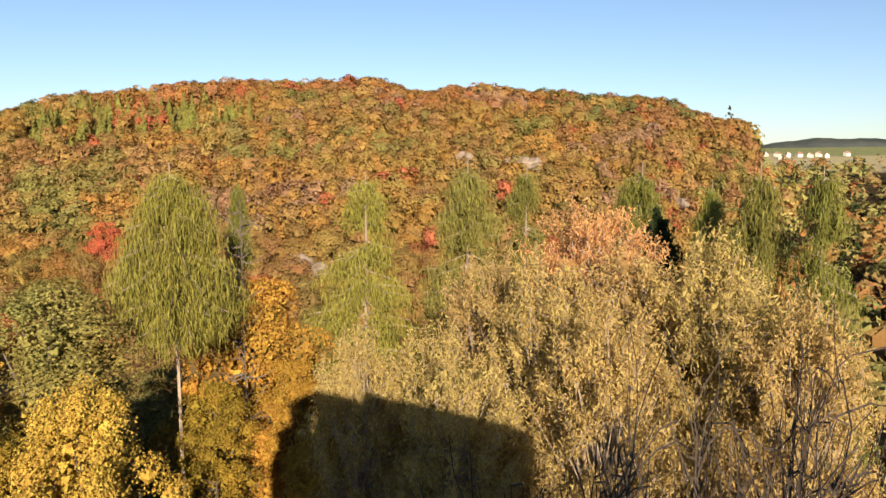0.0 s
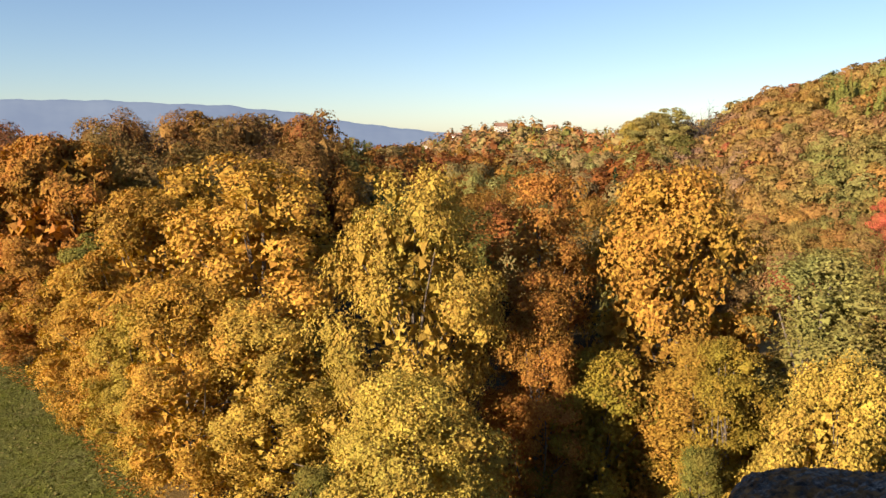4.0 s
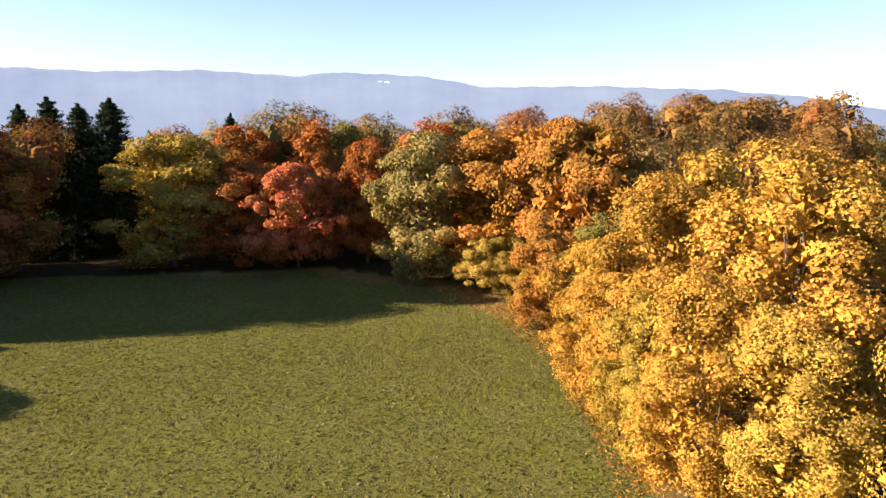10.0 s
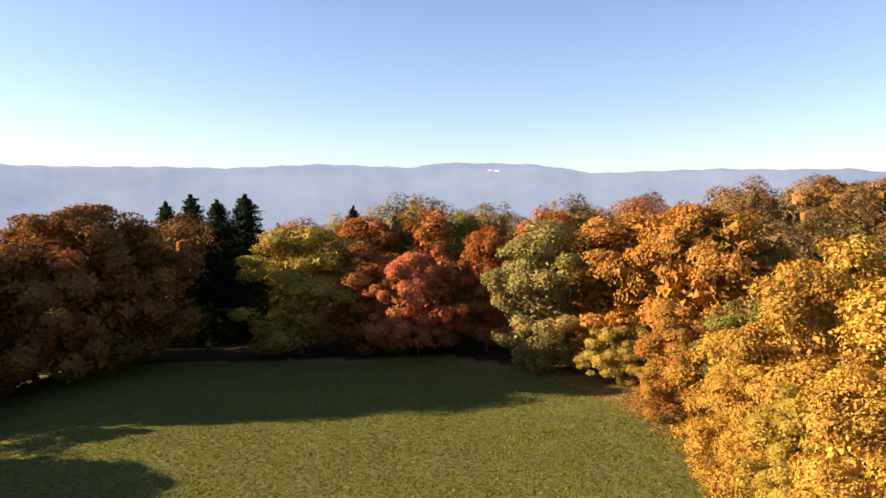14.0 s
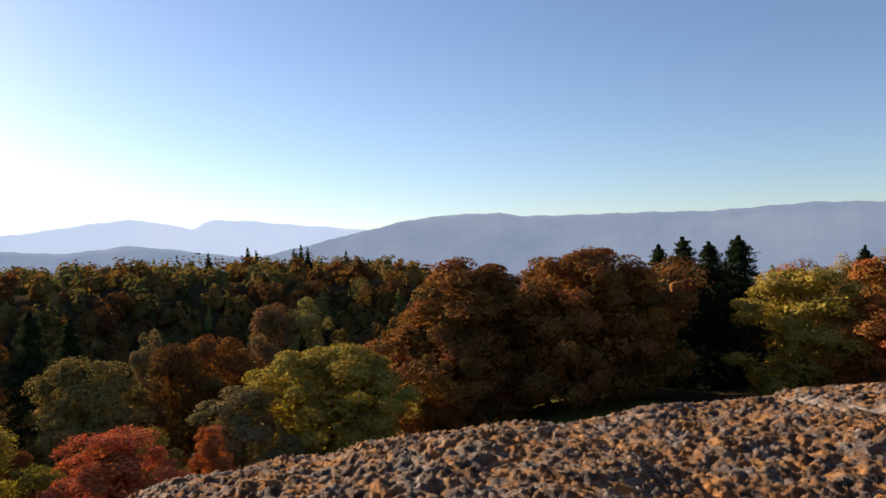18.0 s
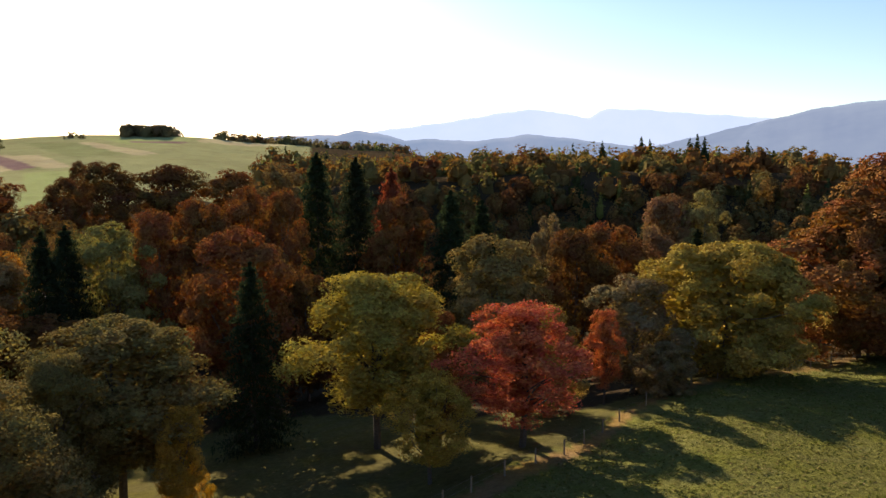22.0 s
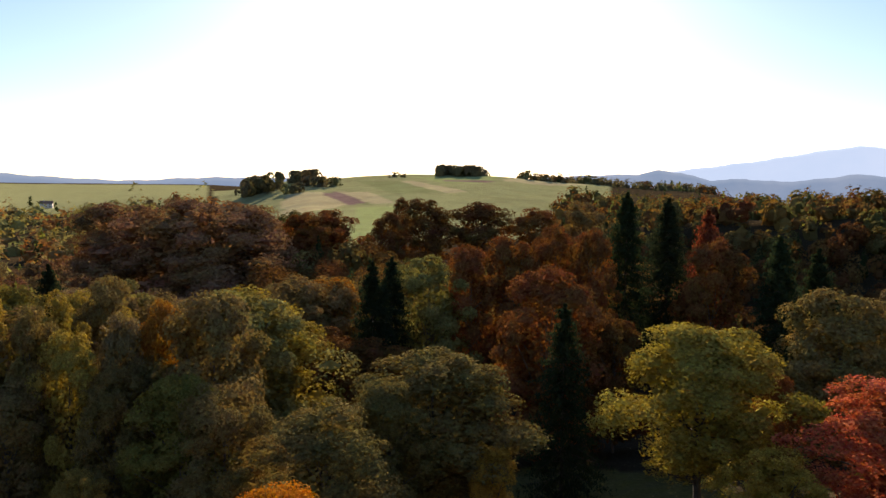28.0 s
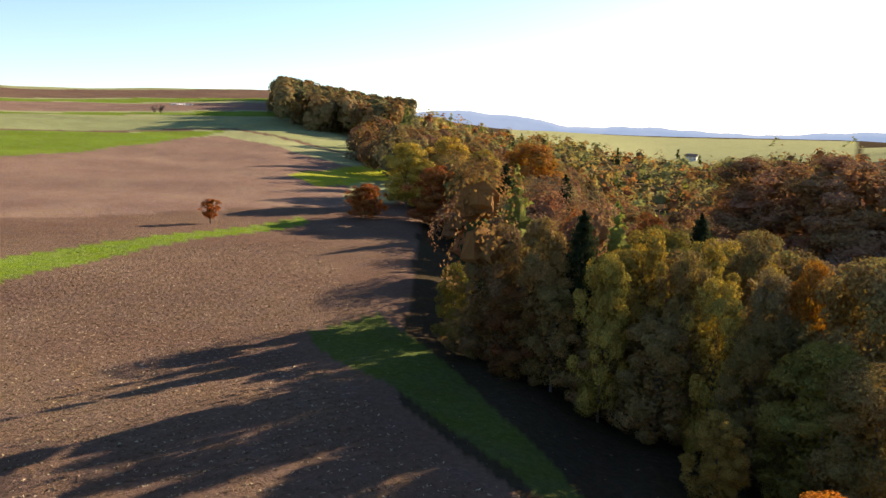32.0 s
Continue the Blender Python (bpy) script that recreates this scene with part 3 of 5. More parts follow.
def spruce(x, y, top, radius, colour):
    plant("spruce_tree", SPRUCES, x, y, top, max(radius * 1.5, (top - float(ground_z(x, y))) * 0.25), colour, "dark green spruce with a pointed top in the wood", "tree", "dark spruces")


def twiggy(x, y, top, radius, colour):
    plant("ash_tree", TWIGGY, x, y, top, radius * 1.45, colour, f"thin upright tree with {WORDS[colour]} withered leaves", "tree", f"{WORDS[colour]} trees below the tower")


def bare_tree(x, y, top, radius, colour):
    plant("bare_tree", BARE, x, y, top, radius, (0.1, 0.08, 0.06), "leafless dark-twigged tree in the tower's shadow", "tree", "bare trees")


def dead_tree(x, y, top, radius, colour):
    plant("dead_tree", DEAD, x, y, top, radius * 2, colour, "dead pale tree with broken bare limbs", "tree")


def cherry(x, y, top, radius, colour):
    plant("cherry_tree", ORCHARD, x, y, top, radius, colour, f"orchard tree with {WORDS[colour]} leaves beside the meadow fence", "tree", "orchard trees by the fence")


def lone_tree(x, y, top, radius, colour):
    plant("lone_tree", ORCHARD[:1], x, y, max(top, float(ground_z(x, y)) + 5.6), 2.4, colour, "small rust-brown tree alone on the green field strip", "tree")


# ---- distant woods: thousands of crowns in one sheet of leaves ----
def dome(quads, lump, heart=0.36):
    """A crown of radius 1: dense clumps of foliage round its heart, with leaves standing out of them."""
    c = unit(rng.normal(size=(lump, 3)) + [0, 0, 0.45]) * [0.56, 0.56, 0.58] * rng.uniform(0.8, 1.1, (lump, 1))
    k = rng.integers(0, lump, quads)
    d = unit(rng.normal(size=(quads, 3)) * 0.8 + unit(c)[k] + [0, 0, 0.2])
    p = c[k] + d * 0.43 * rng.uniform(0.85, 1.08, (quads, 1))
    body = blobs(np.concatenate([c[::2] * 0.88, [[0, 0, -0.1]]]), np.concatenate([rng.uniform(0.5, 0.7, len(c[::2])) * heart, [heart]]), 5, 3, 0.35)
    return p, unit(d + unit(p) * 0.7 + rng.normal(size=d.shape) * 0.25), body


def cone(quads, tiers):
    f = rng.uniform(0, 1, quads) ** 1.4
    a = rng.uniform(0, 6.283, quads)
    r = (1 - f) * 0.95 * rng.uniform(0.65, 1.1, quads)
    p = np.stack([np.cos(a) * r, np.sin(a) * r, f * 2.4 - 0.8], -1)
    h = np.linspace(-0.7, 1.1, tiers)
    body = blobs(np.stack([0 * h, 0 * h, h], -1), (1.5 - h) * 0.26, squash=1.2)
    return p, unit(np.stack([np.cos(a), np.sin(a), 0 * a + 0.5], -1) + rng.normal(size=(quads, 3)) * 0.3), body


NEAR_DOMES = [dome(1500, 14, 0.38) for _ in range(6)]
DOMES = [dome(560, 9) for _ in range(7)]
CONES = [cone(100, 6) for _ in range(3)]
FAR_DOMES = [dome(60, 5, 0.5) for _ in range(6)]
FAR_CONES = [cone(50, 3) for _ in range(3)]


def woods(name, trees, leaf, label, far=False, flat=1.0):
    """trees: rows of x, y, top, radius, r, g, b, pointed."""
    leaf_tris, clumps, leaf_tint, clump_tint = [], [], [], []
    round_kinds, pointed_kinds = (FAR_DOMES, FAR_CONES) if far else (DOMES, CONES)
    for x, y, top, radius, r, g, b, pointed in trees:
        near = not far and not pointed and math.hypot(x, y) < 200
        kinds = pointed_kinds if pointed else NEAR_DOMES if near else round_kinds
        size_of = leaf * radius * (0.5 if near else 1.0)
        p, f, body = kinds[rng.integers(len(kinds))]
        a = rng.uniform(0, 6.283)
        turn = np.array([[math.cos(a), -math.sin(a), 0], [math.sin(a), math.cos(a), 0], [0, 0, 1]])
        tall = radius * (rng.uniform(0.85, 1.1) if pointed else rng.uniform(1.1, 1.5) * flat)
        size, seat = [radius, radius, tall], [x, y, top - (1.55 if pointed else 0.95) * tall]
        leaf_tris.append(leaves((p @ turn.T) * size + seat, f @ turn.T, size_of, size_of * 0.8))
        clumps.append((body @ turn.T) * size + seat)
        c = np.array([[r, g, b]]) * rng.uniform(0.86, 1.14) * rng.uniform(0.95, 1.05, (1, 3))
        leaf_tint.append(np.repeat(c, len(p), axis=0))
        clump_tint.append(np.repeat(c, len(body), axis=0))
    me = foliage_mesh(name, np.concatenate(leaf_tris), np.concatenate(clumps), FAR_LEAF, np.concatenate(leaf_tint + clump_tint))
    return tagged(new(name, me), label, "woodland", "", "stuff")


def scatter(az0, az1, d0, d1, gap, height, palette, pointed=0.0, keep=None, jitter=0.5, even=0.25, full=1.0):
    """Trees of a wood between two bearings and two distances."""
    rows = []
    d = d0
    while d < d1:
        step = gap * (1 + max(0, d - 200) / 900)
        n = max(1, int(radians(az1 - az0) * d / step))
        for i in range(n):
            az = radians(az0 + (az1 - az0) * (i + rng.uniform(0, 1)) / n)
            r = d + rng.uniform(-jitter, jitter) * step
            x, y = -math.sin(az) * r, math.cos(az) * r
            if keep is not None and not keep(math.degrees(az), r):
                continue
            drift = noise.noise(Vector((x * 0.02, y * 0.02, 4.0))) * 0.8 + noise.noise(Vector((x * 0.06, y * 0.06, 9.0))) * 0.5
            c = palette[int((0.5 + drift + rng.normal() * 0.12) * len(palette)) % len(palette)]
            c = (SPRUCE if rng.uniform() < 0.6 else LARCHD) if (p := rng.uniform() < pointed) else c
            h = height * rng.uniform(1 - even, 1 + even * 0.8)
            rows.append((x, y, float(ground_z(x, y)) + h, step * full * rng.uniform(0.55, 0.85) * (0.75 if p else 1), *c, p))
        d += step * 0.85
    return rows

# ---- ground ----
def inside(x, y, corners):
    """Which points lie within a plan polygon."""
    hit = np.zeros(np.shape(x), bool)
    for (x0, y0), (x1, y1) in zip(corners, corners[1:] + corners[:1]):
        cross = (y0 > y) != (y1 > y)
        hit ^= cross & (x < (x1 - x0) * (y - y0) / (y1 - y0 + 1e-12) + x0)
    return hit


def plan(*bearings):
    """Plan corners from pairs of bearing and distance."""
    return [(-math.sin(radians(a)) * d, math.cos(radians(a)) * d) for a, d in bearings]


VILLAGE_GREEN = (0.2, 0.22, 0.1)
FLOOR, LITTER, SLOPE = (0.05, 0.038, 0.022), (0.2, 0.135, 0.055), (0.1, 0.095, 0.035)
# PASTURE, HAY and RED_EARTH are lightened to hold the distance haze.
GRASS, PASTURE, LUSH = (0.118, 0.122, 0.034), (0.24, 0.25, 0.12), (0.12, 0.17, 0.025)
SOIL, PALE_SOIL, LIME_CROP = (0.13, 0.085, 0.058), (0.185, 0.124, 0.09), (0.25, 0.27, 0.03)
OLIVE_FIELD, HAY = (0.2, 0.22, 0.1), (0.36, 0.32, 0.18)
SHADOWED_GRASS, PALE_PASTURE, RED_EARTH = (0.07, 0.092, 0.024), (0.25, 0.29, 0.12), (0.2, 0.14, 0.12)
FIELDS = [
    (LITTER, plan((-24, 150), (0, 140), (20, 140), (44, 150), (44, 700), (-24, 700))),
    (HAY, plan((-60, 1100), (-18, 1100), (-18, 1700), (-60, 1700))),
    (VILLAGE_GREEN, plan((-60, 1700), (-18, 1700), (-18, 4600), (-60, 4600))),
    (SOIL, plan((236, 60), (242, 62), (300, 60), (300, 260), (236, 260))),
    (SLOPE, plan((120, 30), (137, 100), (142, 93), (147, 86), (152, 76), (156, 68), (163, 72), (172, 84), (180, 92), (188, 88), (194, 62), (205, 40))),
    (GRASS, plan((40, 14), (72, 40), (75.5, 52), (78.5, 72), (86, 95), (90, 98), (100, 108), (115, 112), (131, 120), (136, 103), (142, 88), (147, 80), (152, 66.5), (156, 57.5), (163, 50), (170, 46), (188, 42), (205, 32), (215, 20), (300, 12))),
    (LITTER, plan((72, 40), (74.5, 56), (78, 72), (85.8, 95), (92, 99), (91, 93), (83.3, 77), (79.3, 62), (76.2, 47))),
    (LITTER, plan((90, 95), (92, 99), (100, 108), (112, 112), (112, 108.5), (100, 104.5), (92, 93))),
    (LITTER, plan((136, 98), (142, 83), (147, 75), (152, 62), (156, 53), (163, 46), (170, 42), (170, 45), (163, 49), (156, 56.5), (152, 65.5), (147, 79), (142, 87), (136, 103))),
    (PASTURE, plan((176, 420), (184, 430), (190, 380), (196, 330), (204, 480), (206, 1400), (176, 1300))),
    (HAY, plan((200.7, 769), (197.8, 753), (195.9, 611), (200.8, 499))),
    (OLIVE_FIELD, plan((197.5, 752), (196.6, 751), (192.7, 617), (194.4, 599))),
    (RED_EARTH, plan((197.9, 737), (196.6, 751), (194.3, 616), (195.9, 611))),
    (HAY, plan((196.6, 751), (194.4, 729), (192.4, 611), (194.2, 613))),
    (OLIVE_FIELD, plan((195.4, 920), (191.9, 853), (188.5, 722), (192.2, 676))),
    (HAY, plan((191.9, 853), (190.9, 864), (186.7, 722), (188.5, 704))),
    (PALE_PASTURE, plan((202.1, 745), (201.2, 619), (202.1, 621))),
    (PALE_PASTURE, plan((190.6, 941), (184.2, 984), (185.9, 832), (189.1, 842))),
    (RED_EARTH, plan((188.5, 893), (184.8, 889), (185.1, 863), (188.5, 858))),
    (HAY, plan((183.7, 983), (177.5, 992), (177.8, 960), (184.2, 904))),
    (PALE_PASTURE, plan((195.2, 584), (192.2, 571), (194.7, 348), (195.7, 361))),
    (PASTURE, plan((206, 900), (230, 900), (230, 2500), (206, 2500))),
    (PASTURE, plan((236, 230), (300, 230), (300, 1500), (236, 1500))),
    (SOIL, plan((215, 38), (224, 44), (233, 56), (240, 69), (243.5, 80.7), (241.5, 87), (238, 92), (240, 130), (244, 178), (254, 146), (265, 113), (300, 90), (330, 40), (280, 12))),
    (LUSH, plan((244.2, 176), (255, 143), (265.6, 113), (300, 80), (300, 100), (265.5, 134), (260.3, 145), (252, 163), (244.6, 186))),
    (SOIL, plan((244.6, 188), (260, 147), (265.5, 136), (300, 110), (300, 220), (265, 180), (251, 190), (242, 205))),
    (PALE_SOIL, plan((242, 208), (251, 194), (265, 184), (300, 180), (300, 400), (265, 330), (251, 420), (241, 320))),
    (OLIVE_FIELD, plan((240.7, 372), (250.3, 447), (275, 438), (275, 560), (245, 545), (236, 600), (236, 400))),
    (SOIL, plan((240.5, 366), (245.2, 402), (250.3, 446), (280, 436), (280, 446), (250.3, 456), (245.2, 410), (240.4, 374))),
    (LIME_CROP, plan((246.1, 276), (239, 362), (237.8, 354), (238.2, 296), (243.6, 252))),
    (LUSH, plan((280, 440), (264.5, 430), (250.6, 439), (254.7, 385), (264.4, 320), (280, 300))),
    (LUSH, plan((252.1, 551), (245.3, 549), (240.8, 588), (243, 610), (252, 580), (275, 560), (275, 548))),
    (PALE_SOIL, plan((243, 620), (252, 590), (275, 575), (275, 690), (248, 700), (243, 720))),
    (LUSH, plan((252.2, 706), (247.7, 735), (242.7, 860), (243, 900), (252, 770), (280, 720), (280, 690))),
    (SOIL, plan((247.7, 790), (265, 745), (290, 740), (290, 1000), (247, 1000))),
    # Wedge of grass darkened in its colour where the wood's shadow should lie.
    (SHADOWED_GRASS, plan((238, 90), (243.5, 81), (240, 71), (233, 59), (224, 46), (221, 48), (230, 66), (235, 80))),
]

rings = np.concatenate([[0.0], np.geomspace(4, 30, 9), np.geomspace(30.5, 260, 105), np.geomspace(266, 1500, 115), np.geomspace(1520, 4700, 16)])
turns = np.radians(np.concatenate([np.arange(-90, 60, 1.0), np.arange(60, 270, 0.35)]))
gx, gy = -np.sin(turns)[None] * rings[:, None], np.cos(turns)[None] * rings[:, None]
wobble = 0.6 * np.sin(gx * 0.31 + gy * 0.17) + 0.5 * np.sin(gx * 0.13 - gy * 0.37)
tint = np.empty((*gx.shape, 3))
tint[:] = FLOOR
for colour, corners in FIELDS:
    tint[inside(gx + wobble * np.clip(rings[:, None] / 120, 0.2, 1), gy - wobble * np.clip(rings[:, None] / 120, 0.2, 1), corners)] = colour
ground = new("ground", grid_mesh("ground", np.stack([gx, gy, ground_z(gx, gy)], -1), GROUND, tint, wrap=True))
tagged(ground, "rolling ground of meadow, ploughed fields and leaf litter", "ground", "", "structure")


# ---- far hills ----
def ridge(name, distance, depth, material, label, crest):
    """A long far hill from (bearing, elevation angle) pairs of its crest."""
    az = np.arange(crest[0][0], crest[-1][0], 0.2)
    el = np.interp(az, [c[0] for c in crest], [c[1] for c in crest])
    el = el + 0.03 * np.sin(az * 2.3) + 0.012 * np.sin(az * 7.1)
    rows = []
    for f in np.linspace(0, 1, 9):
        d = distance - depth * (1 - f)
        z = EYE + np.tan(np.radians(el)) * distance * math.sin(f * math.pi / 2) - 160 * (1 - f) 
        rows.append(np.stack([-np.sin(np.radians(az)) * d, np.cos(np.radians(az)) * d, z], -1))
    rows.append(rows[-1] + [0, 0, -250])
    ob = new(name, grid_mesh(name, np.array(rows), material))
    return tagged(ob, label, "hills", "", "structure")


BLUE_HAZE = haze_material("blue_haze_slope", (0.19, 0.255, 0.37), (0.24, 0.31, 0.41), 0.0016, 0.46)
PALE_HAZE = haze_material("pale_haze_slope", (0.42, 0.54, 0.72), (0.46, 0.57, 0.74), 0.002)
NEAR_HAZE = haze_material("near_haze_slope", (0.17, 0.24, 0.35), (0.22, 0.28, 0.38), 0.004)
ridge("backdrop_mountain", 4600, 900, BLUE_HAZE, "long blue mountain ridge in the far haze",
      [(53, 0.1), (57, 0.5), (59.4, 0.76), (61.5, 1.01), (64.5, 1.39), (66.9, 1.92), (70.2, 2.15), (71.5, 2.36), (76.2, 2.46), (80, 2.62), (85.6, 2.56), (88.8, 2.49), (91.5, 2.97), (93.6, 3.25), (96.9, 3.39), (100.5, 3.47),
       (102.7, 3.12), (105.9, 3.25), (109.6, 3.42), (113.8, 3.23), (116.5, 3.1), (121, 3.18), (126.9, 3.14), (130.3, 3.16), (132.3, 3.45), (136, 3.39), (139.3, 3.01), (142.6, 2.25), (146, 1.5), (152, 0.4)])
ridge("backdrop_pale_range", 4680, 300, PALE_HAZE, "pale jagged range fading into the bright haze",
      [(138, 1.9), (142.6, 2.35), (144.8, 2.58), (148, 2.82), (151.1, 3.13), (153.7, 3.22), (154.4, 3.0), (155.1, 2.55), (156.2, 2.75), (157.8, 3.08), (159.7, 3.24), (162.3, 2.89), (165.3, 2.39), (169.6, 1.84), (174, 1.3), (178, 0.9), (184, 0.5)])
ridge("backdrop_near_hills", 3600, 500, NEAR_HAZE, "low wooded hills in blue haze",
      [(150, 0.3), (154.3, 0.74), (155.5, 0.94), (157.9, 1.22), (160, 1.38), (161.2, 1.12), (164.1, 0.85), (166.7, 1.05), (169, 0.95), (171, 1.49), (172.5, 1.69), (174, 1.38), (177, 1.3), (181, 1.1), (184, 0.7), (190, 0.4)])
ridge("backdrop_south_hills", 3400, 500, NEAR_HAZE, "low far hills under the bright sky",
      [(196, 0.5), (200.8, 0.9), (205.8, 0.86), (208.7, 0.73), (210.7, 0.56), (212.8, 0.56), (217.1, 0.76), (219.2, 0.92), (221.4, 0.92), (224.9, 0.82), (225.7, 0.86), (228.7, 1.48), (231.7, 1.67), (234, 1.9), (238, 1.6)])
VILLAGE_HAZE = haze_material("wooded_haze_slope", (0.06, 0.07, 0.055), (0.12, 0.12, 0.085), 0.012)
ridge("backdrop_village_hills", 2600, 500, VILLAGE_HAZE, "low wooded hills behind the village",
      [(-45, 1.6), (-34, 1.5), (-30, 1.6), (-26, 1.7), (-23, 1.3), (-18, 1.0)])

# ---- woods ----
MIXED = [(0.34, 0.21, 0.09), (0.30, 0.23, 0.09), (0.39, 0.24, 0.09), (0.37, 0.20, 0.08), (0.35, 0.22, 0.12), (0.39, 0.20, 0.08), (0.31, 0.24, 0.09), (0.37, 0.17, 0.08), (0.41, 0.26, 0.09), (0.24, 0.21, 0.08), (0.37, 0.21, 0.09)]
BROWN = [(0.3, 0.11, 0.035), (0.22, 0.075, 0.03), OLIVEBROWN, (0.34, 0.17, 0.04), (0.17, 0.15, 0.045)]
# BROWN again, darkened so the valley's backlit slopes look shaded.
VALLEY_SHADE = [(0.2, 0.09, 0.035), (0.16, 0.07, 0.03), (0.17, 0.13, 0.05), (0.22, 0.12, 0.04), (0.13, 0.12, 0.045), (0.18, 0.1, 0.04)]
GREENISH = [OLIVE, (0.3, 0.24, 0.08), OLIVEBROWN, (0.32, 0.15, 0.06), (0.2, 0.2, 0.08), (0.36, 0.22, 0.08)]
CREST = [(0.36, 0.165, 0.065), (0.34, 0.18, 0.07), (0.38, 0.19, 0.065), (0.32, 0.17, 0.08), (0.35, 0.215, 0.08)]
SLOPES = [(0.36, 0.22, 0.07), (0.33, 0.225, 0.075), (0.37, 0.21, 0.065), (0.31, 0.185, 0.075), (0.35, 0.23, 0.08), (0.33, 0.19, 0.085), (0.28, 0.21, 0.075)]
hill_trees = []
for row in scatter(-23, 42, 160, 405, 5.6, 11, SLOPES, 0.0, even=0.14, full=1.25):
    az, d = math.degrees(math.atan2(-row[0], row[1])), math.hypot(row[0], row[1])
    pick = rng.uniform()
    patch = noise.noise(Vector((row[0] * 0.025, row[1] * 0.025, 2.0)))
    colour, pointed = row[4:7], False
    if d > 330 + 40 * patch:
        colour = CREST[rng.integers(len(CREST))]
    if 14 < az < 29 and 285 < d < 345 and pick < 0.75:
        colour, pointed = (0.21, 0.205, 0.055), True
    elif -18 < az < -6 and d > 330 and pick < 0.3:
        colour = (0.16, 0.16, 0.06)
    elif patch > 0.3 and pick < 0.4:
        colour = (0.24, 0.21, 0.07)
    elif patch < -0.33 and pick < 0.5:
        colour = (0.33, 0.2, 0.12)
    elif pick > 0.975:
        colour = (0.42, 0.13, 0.07)
    hill_trees.append((*row[:3], row[3] * (0.8 if pointed else 1.0), *colour, pointed))
woods("hill_wood", hill_trees, 0.12, "steep hill covered in russet, orange and green autumn trees", flat=0.8)
woods("north_west_wood", scatter(38, 80, 110, 330, 9, 17, BROWN + [OLIVE], 0.08, lambda a, d: d > 150 or a < 60), 0.115, "brown and russet woodland beyond the near trees")
woods("north_west_far_wood", scatter(34, 66, 330, 1000, 12, 14, BROWN + MIXED, 0.04, lambda a, d: not (44 < a < 61 and 800 < d < 930)), 0.2, "distant russet woodland with pale green poplars", True)
woods("meadow_wood", scatter(64, 80, 132, 280, 9.5, 23.5, [(0.25, 0.11, 0.04), (0.2, 0.13, 0.05), (0.27, 0.14, 0.05), (0.2, 0.115, 0.06)], 0.06) + scatter(80, 134, 132, 280, 9.5, 20.2, [(0.26, 0.15, 0.06), (0.23, 0.18, 0.07), (0.3, 0.115, 0.06), (0.28, 0.12, 0.05), (0.2, 0.115, 0.06), (0.29, 0.19, 0.07)], 0.06, lambda a, d: a < 108 or a > 119 or d > 168), 0.115, "deep russet woodland behind the meadow")
woods("valley_wood", scatter(134, 205, 95, 420, 9, 15, VALLEY_SHADE, 0.14, lambda a, d: (d > 150 or (a < 139 and d > 130) or (a > 176 and d > 130)) and not (186 < a < 198 and d > 225) and not (a > 180 and d > 330)), 0.115, "autumn woodland filling the valley, colours darkened for shade")
woods("ridge_wood", scatter(136, 180, 420, 700, 11, 15, VALLEY_SHADE, 0.12), 0.2, "far wooded ridge with brown and dark green trees", True)
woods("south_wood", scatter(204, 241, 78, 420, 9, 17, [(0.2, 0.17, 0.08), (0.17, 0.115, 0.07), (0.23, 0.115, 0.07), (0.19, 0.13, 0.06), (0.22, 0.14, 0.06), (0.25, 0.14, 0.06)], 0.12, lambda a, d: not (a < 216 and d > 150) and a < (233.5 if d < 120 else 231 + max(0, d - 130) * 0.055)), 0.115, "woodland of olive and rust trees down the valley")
# Palette paled to put the valley mouth's haze into the leaves.
woods("mouth_wood", scatter(204, 216, 150, 420, 9, 12, [(0.36, 0.2, 0.13), (0.33, 0.22, 0.12), (0.38, 0.2, 0.12), (0.3, 0.24, 0.13)], 0.05), 0.115, "reddish woodland at the mouth of the valley, paled for haze")
woods("far_south_wood", scatter(206, 240, 420, 900, 13, 14, GREENISH, 0.1), 0.2, "far strip of mixed woodland", True)
woods("village_wood", scatter(-45, -20, 60, 1200, 15, 15, GREENISH + [OLIVE, LARCHD], 0.2), 0.2, "dark mixed woodland in the valley below the village", True)
woods("hilltop_wood", scatter(237.5, 246.9, 480, 780, 9, 23, [OLIVEBROWN, (0.2, 0.15, 0.07), (0.24, 0.14, 0.06), (0.16, 0.15, 0.07)], 0.05, even=0.12, full=1.25), 0.17, "wood on the crest of the farmed hill", flat=0.9)

DARK_COPSE = [(0.16, 0.13, 0.07), (0.18, 0.14, 0.07), (0.14, 0.14, 0.07)]
woods("crest_copse", scatter(185.7, 189.0, 965, 1000, 7, 13, DARK_COPSE, even=0.1, full=1.3), 0.2, "small dark copse on the crest of the pasture hill")
woods("crest_wood", scatter(168.5, 182.6, 1010, 1110, 8, 13, DARK_COPSE + [(0.17, 0.1, 0.05)], 0.06, even=0.12, full=1.2), 0.25, "dark wood along the back of the pasture hill", True)
woods("field_copse", scatter(198.2, 200.3, 920, 965, 7, 14, DARK_COPSE, even=0.12, full=1.3) + scatter(196.8, 199.0, 830, 860, 9, 11, DARK_COPSE) + scatter(199.6, 200.5, 770, 790, 9, 12, DARK_COPSE) + scatter(200.9, 204, 840, 900, 10, 20, DARK_COPSE), 0.2, "clump of dark trees among the far fields")
